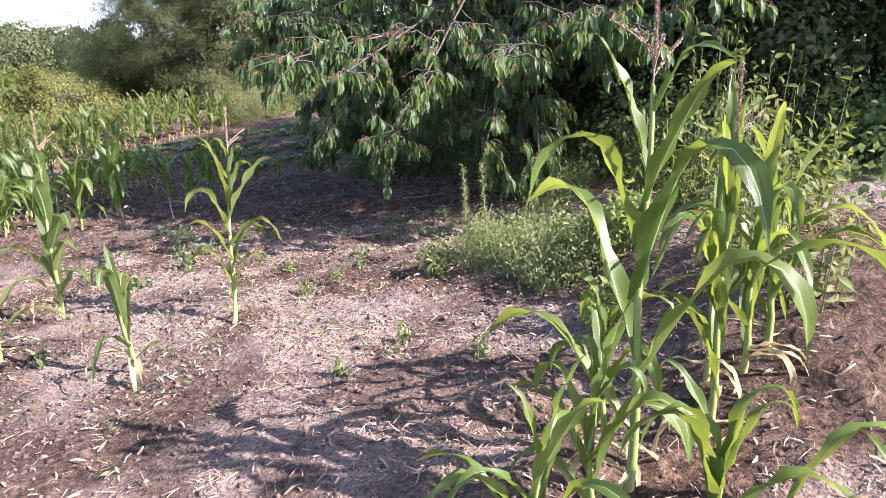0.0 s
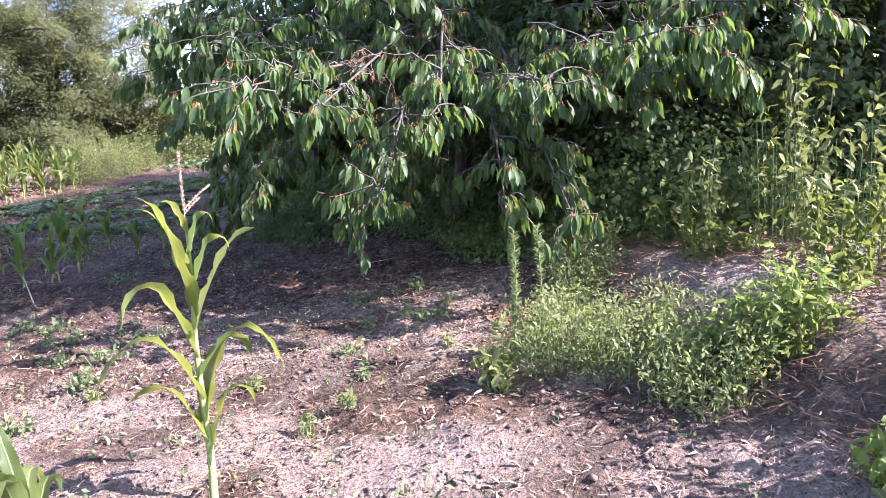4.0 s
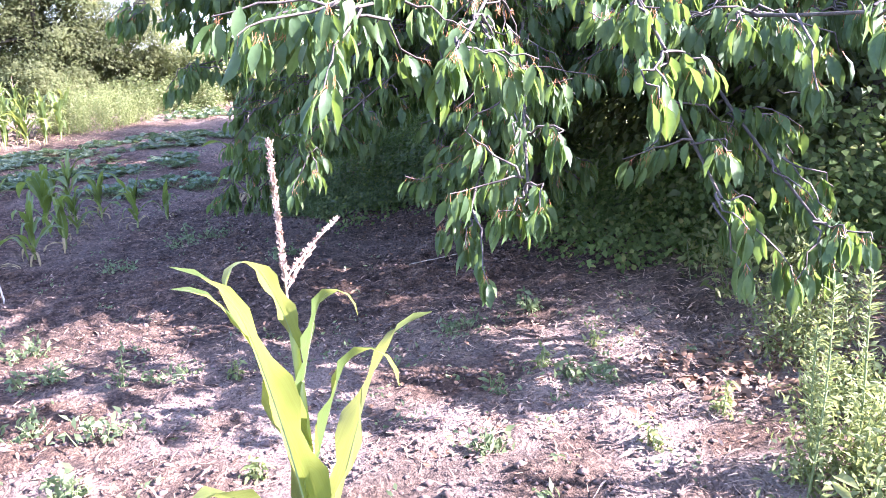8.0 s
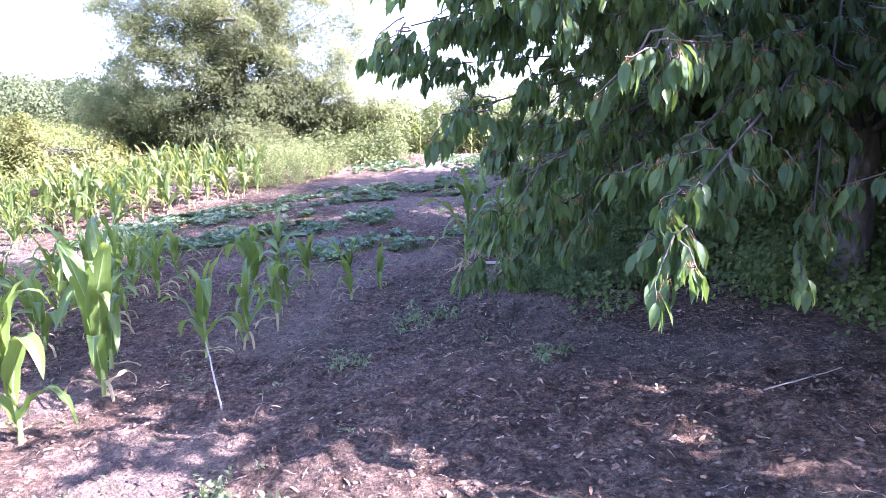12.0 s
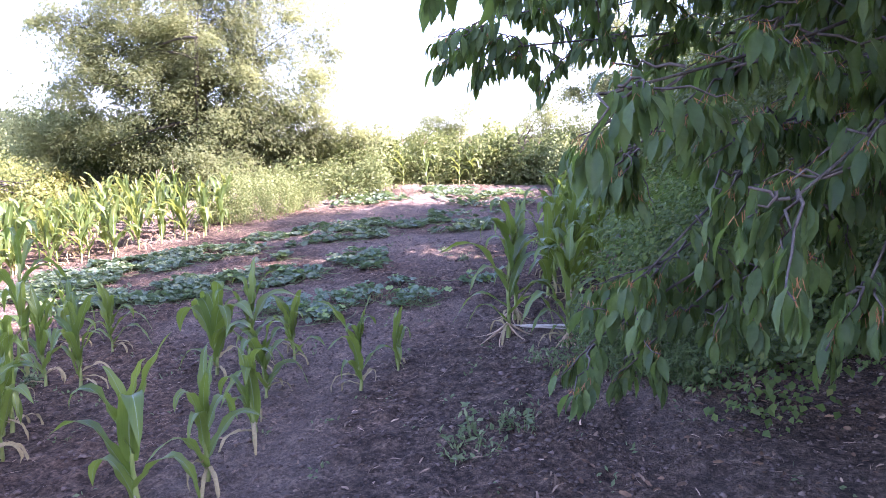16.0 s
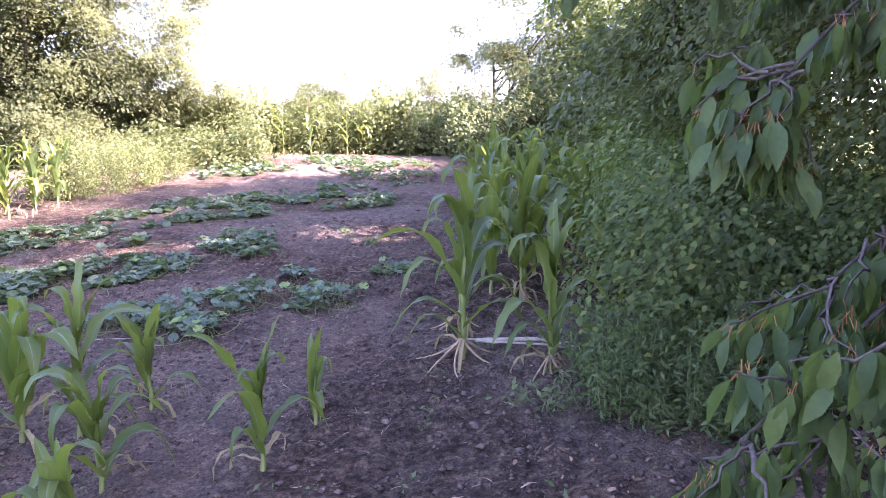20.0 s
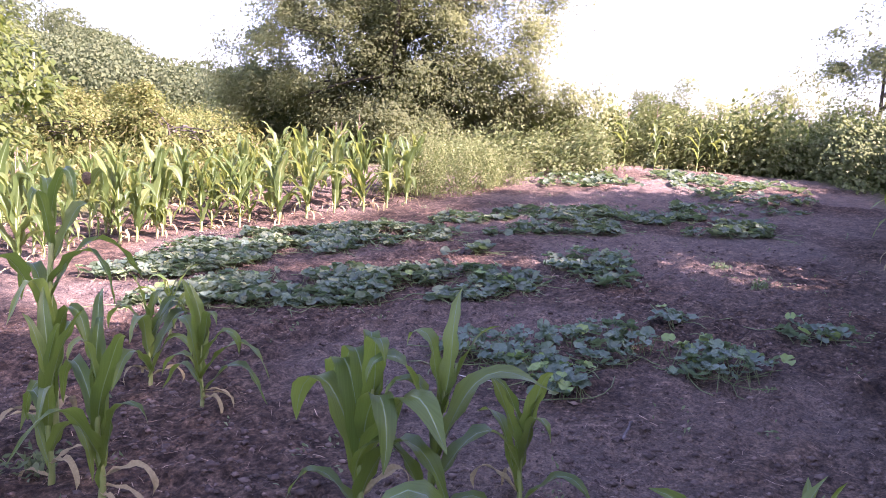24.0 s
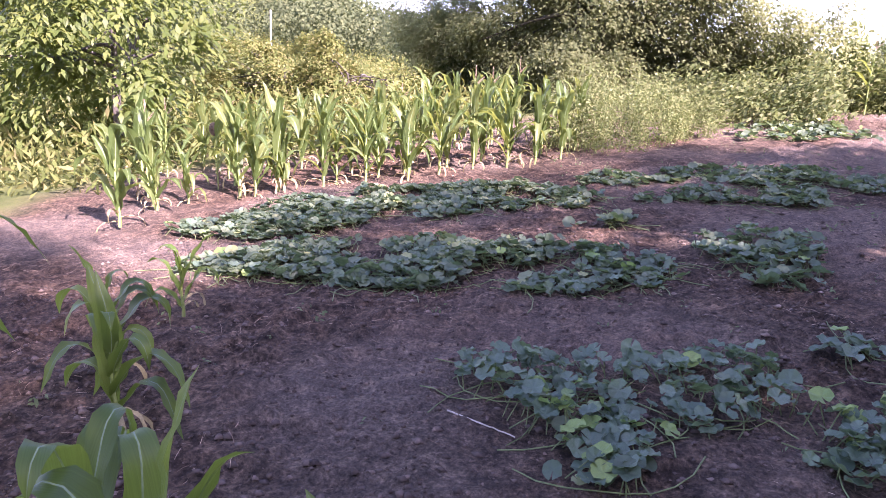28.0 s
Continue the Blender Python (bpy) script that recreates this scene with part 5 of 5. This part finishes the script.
litter("chaff", "bits of dry maize leaf and bark on the shaded soil", "chaff", x, y, rg, 0.06, 0.013, M_CHAFF, 0.014, 1.6)
x, y = thick(7500, (-7, 1.4, 1.4, 14.5), rg, 2.5, 0.35, 8)
litter("straw", "scattered bits of dry straw on dark soil", "straw", x, y, rg, 0.06, 0.0028, M_STRAW, 0.012, 1.5)
x, y = thick(12000, (-9, 0, 13, 28), rg, 1.5, 0.4, 5)
litter("straw", "scattered bits of dry straw between the vines", "straw", x, y, rg, 0.06, 0.0028, M_STRAW, 0.012, 1.5)
x, y = thick(2000, (-2.2, 2.2, 6.0, 12.5), rg, 1.2, 0.35, 6)
litter("dead_leaves", "fallen brown leaves under the cherry tree", "leaves", x, y, rg, 0.045, 0.018, M_DEADLEAF, 0.012, 0.9)
x, y = thick(260, (0.35, 0.95, 5.9, 6.6), rg, 1.2, 0.3, 6)
litter("dead_leaves", "heap of fallen brown leaves beside the weeds", "leaves", x, y, rg, 0.06, 0.03, M_DEADLEAF, 0.02, 0.9)
x, y = thick(5000, (0.9, 2.4, 3.2, 7.2), rg, 1.2, 0.2, 2)
litter("dry_grass", "dry reddish grass on the low bank", "grass", x, y, rg, 0.12, 0.005, M_DEADLEAF, 0.05, 0.5)

bv = np.array([(1, 0, 0), (-1, 0, 0), (0, 1, 0), (0, -1, 0), (0, 0, 1), (0, 0, -1)], float)
bf = np.array([(0, 2, 4), (2, 1, 4), (1, 3, 4), (3, 0, 4), (2, 0, 5), (1, 2, 5), (3, 1, 5), (0, 3, 5)])
rg = np.random.default_rng(81)
xs, ys = [], []
for n, box in ((12000, (-4, 1.2, 1.4, 8)), (14000, (-7, 0.6, 8, 14.5)), (9000, (-8.5, 0.5, 14.5, 20))):
    xs.append(rg.uniform(box[0], box[1], n))
    ys.append(rg.uniform(box[2], box[3], n))
x, y = np.concatenate(xs), np.concatenate(ys)
k = vnoise(x * 1.7 + 30, y * 1.7) > 0.42 * rg.random(len(x))
x, y = x[k], y[k]
r = 0.006 + np.where(y > 11, 0.024, 0.018) * rg.random(len(x)) ** 3
V = bv[None] * (r[:, None, None] * rg.uniform(0.6, 1.25, (len(x), len(bv), 1))) * np.array([1.15, 1.0, 0.6])
V = V + np.stack([x + 3, y - 10, ground_z(x, y) + r * 0.15], -1)[:, None]
F = bf[None] + (np.arange(len(x)) * len(bv))[:, None, None]
ob = new("clods", mesh_of("clods", V.reshape(-1, 3), F.reshape(-1, 3), M_CLOD, smoothed=False))
ob.location = (-3, 10, 0)
tagged(ob, "crumbs and clods of dark garden soil", "soil", kind="stuff")


x, y = np.concatenate([rg.uniform(-4.5, 1.2, 8000), rg.uniform(-8, 0.3, 18000)]), np.concatenate([rg.uniform(1.4, 10, 8000), rg.uniform(10, 18, 18000)])
r = 0.004 + 0.01 * rg.random(len(x)) ** 2
V = bv[None] * (r[:, None, None] * rg.uniform(0.55, 1.3, (len(x), 6, 1))) + np.stack([x + 3, y - 10, ground_z(x, y) + r * 0.3], -1)[:, None]
F = bf[None] + (np.arange(len(x)) * 6)[:, None, None]
ob = new("crumbs", mesh_of("crumbs", V.reshape(-1, 3), F.reshape(-1, 3), M_CLOD, smoothed=False))
ob.location = (-3, 10, 0)
tagged(ob, "fine crumbs of dry soil over the bed", "soil", kind="stuff")


# ---------------------------------------------------------------- sticks and single things
def stick(name, pts, r, mat, label, category, sides=7):
    pts = np.array(pts, float)
    t = np.linspace(0, 1, len(pts))
    s = np.linspace(0, 1, 14)
    p = np.stack([np.interp(s, t, pts[:, i]) for i in range(3)], -1)
    base = p[0].copy()
    rg = np.random.default_rng(len(label))
    p = p - base + rg.normal(size=p.shape) * r * 0.25
    ob = new(name, mesh_of(name, *tube(p, r * (1 - 0.35 * s), sides), mat))
    ob.location = base
    return tagged(ob, label, category)


def on(x, y, h=0.0):
    return (x, y, float(ground_z(x, y)) + h)


stick("pale_stick", (on(-3.58, 9.5, 0.02), on(-3.8, 10.0, 0.12), on(-4.1, 10.75, 0.14)), 0.0075, M_PALEWOOD, "thin bleached stick lying on the soil against the corn", "stick")
for dx, dy, r in ((0, 0, 0.012), (0.05, -0.06, 0.009), (-0.06, 0.05, 0.007), (0.1, 0.02, 0.008)):
    stick("dry_stalk", (on(-1.75 + dx, 13.75 + dy, 0.05), on(-1.4, 13.55 + dy, 0.05), on(-1.0 + dx, 13.3 + dy * 2, 0.03)), r, M_PALEWOOD, "bleached dry maize stalk lying on the soil behind the roots", "dry stalk")
stick("twig", (on(-4.45, 14.98, 0.012), on(-4.1, 14.95, 0.014)), 0.0045, M_PALEWOOD, "short pale twig on dark soil", "twig")
stick("twig", (on(-3.35, 14.2, 0.012), on(-3.3, 14.4, 0.02)), 0.009, M_TWIG, "short brown twig on dark soil", "twig")
stick("twig", (on(-0.4, 9.0, 0.012), on(0.2, 9.3, 0.02)), 0.005, M_PALEWOOD, "pale fallen twig under the cherry tree", "twig")

sx, sy = -10.1, 18.75
sunflower = thing("dried_sunflower", on(sx, sy, -0.01), "dried sunflower with a dark drooping seed head among the corn", "sunflower")
s = np.linspace(0, 1, 12)
hp = np.stack([0.05 * s ** 3, -0.06 * s ** 4, 0.86 * s - 0.05 * s ** 6], -1)
part("stem", mesh_of("stem", *tube(hp, 0.009 * (1 - 0.4 * s), 6), M_STALK), sunflower)
a = np.linspace(0, 1, 6)
hd = np.stack([0 * a, -0.05 * a, 0 * a], -1) + hp[-1]
part("seed_head", mesh_of("seed_head", *tube(hd, 0.085 * np.array([0.3, 0.85, 1, 1, 0.85, 0.1]), 14), M_SEEDHEAD), sunflower, "round dark brown seed head")

px, py = -47.0, 58.0
pole = thing("utility_pole", (px, py, float(gz(px, py)) - 0.2), "pale concrete utility pole on the far slope", "utility pole")
s = np.linspace(0, 1, 6)
part("post", mesh_of("post", *tube(np.stack([0 * s, 0 * s, 5.0 * s], -1), 0.1 * (1 - 0.35 * s), 8), M_CONCRETE), pole)
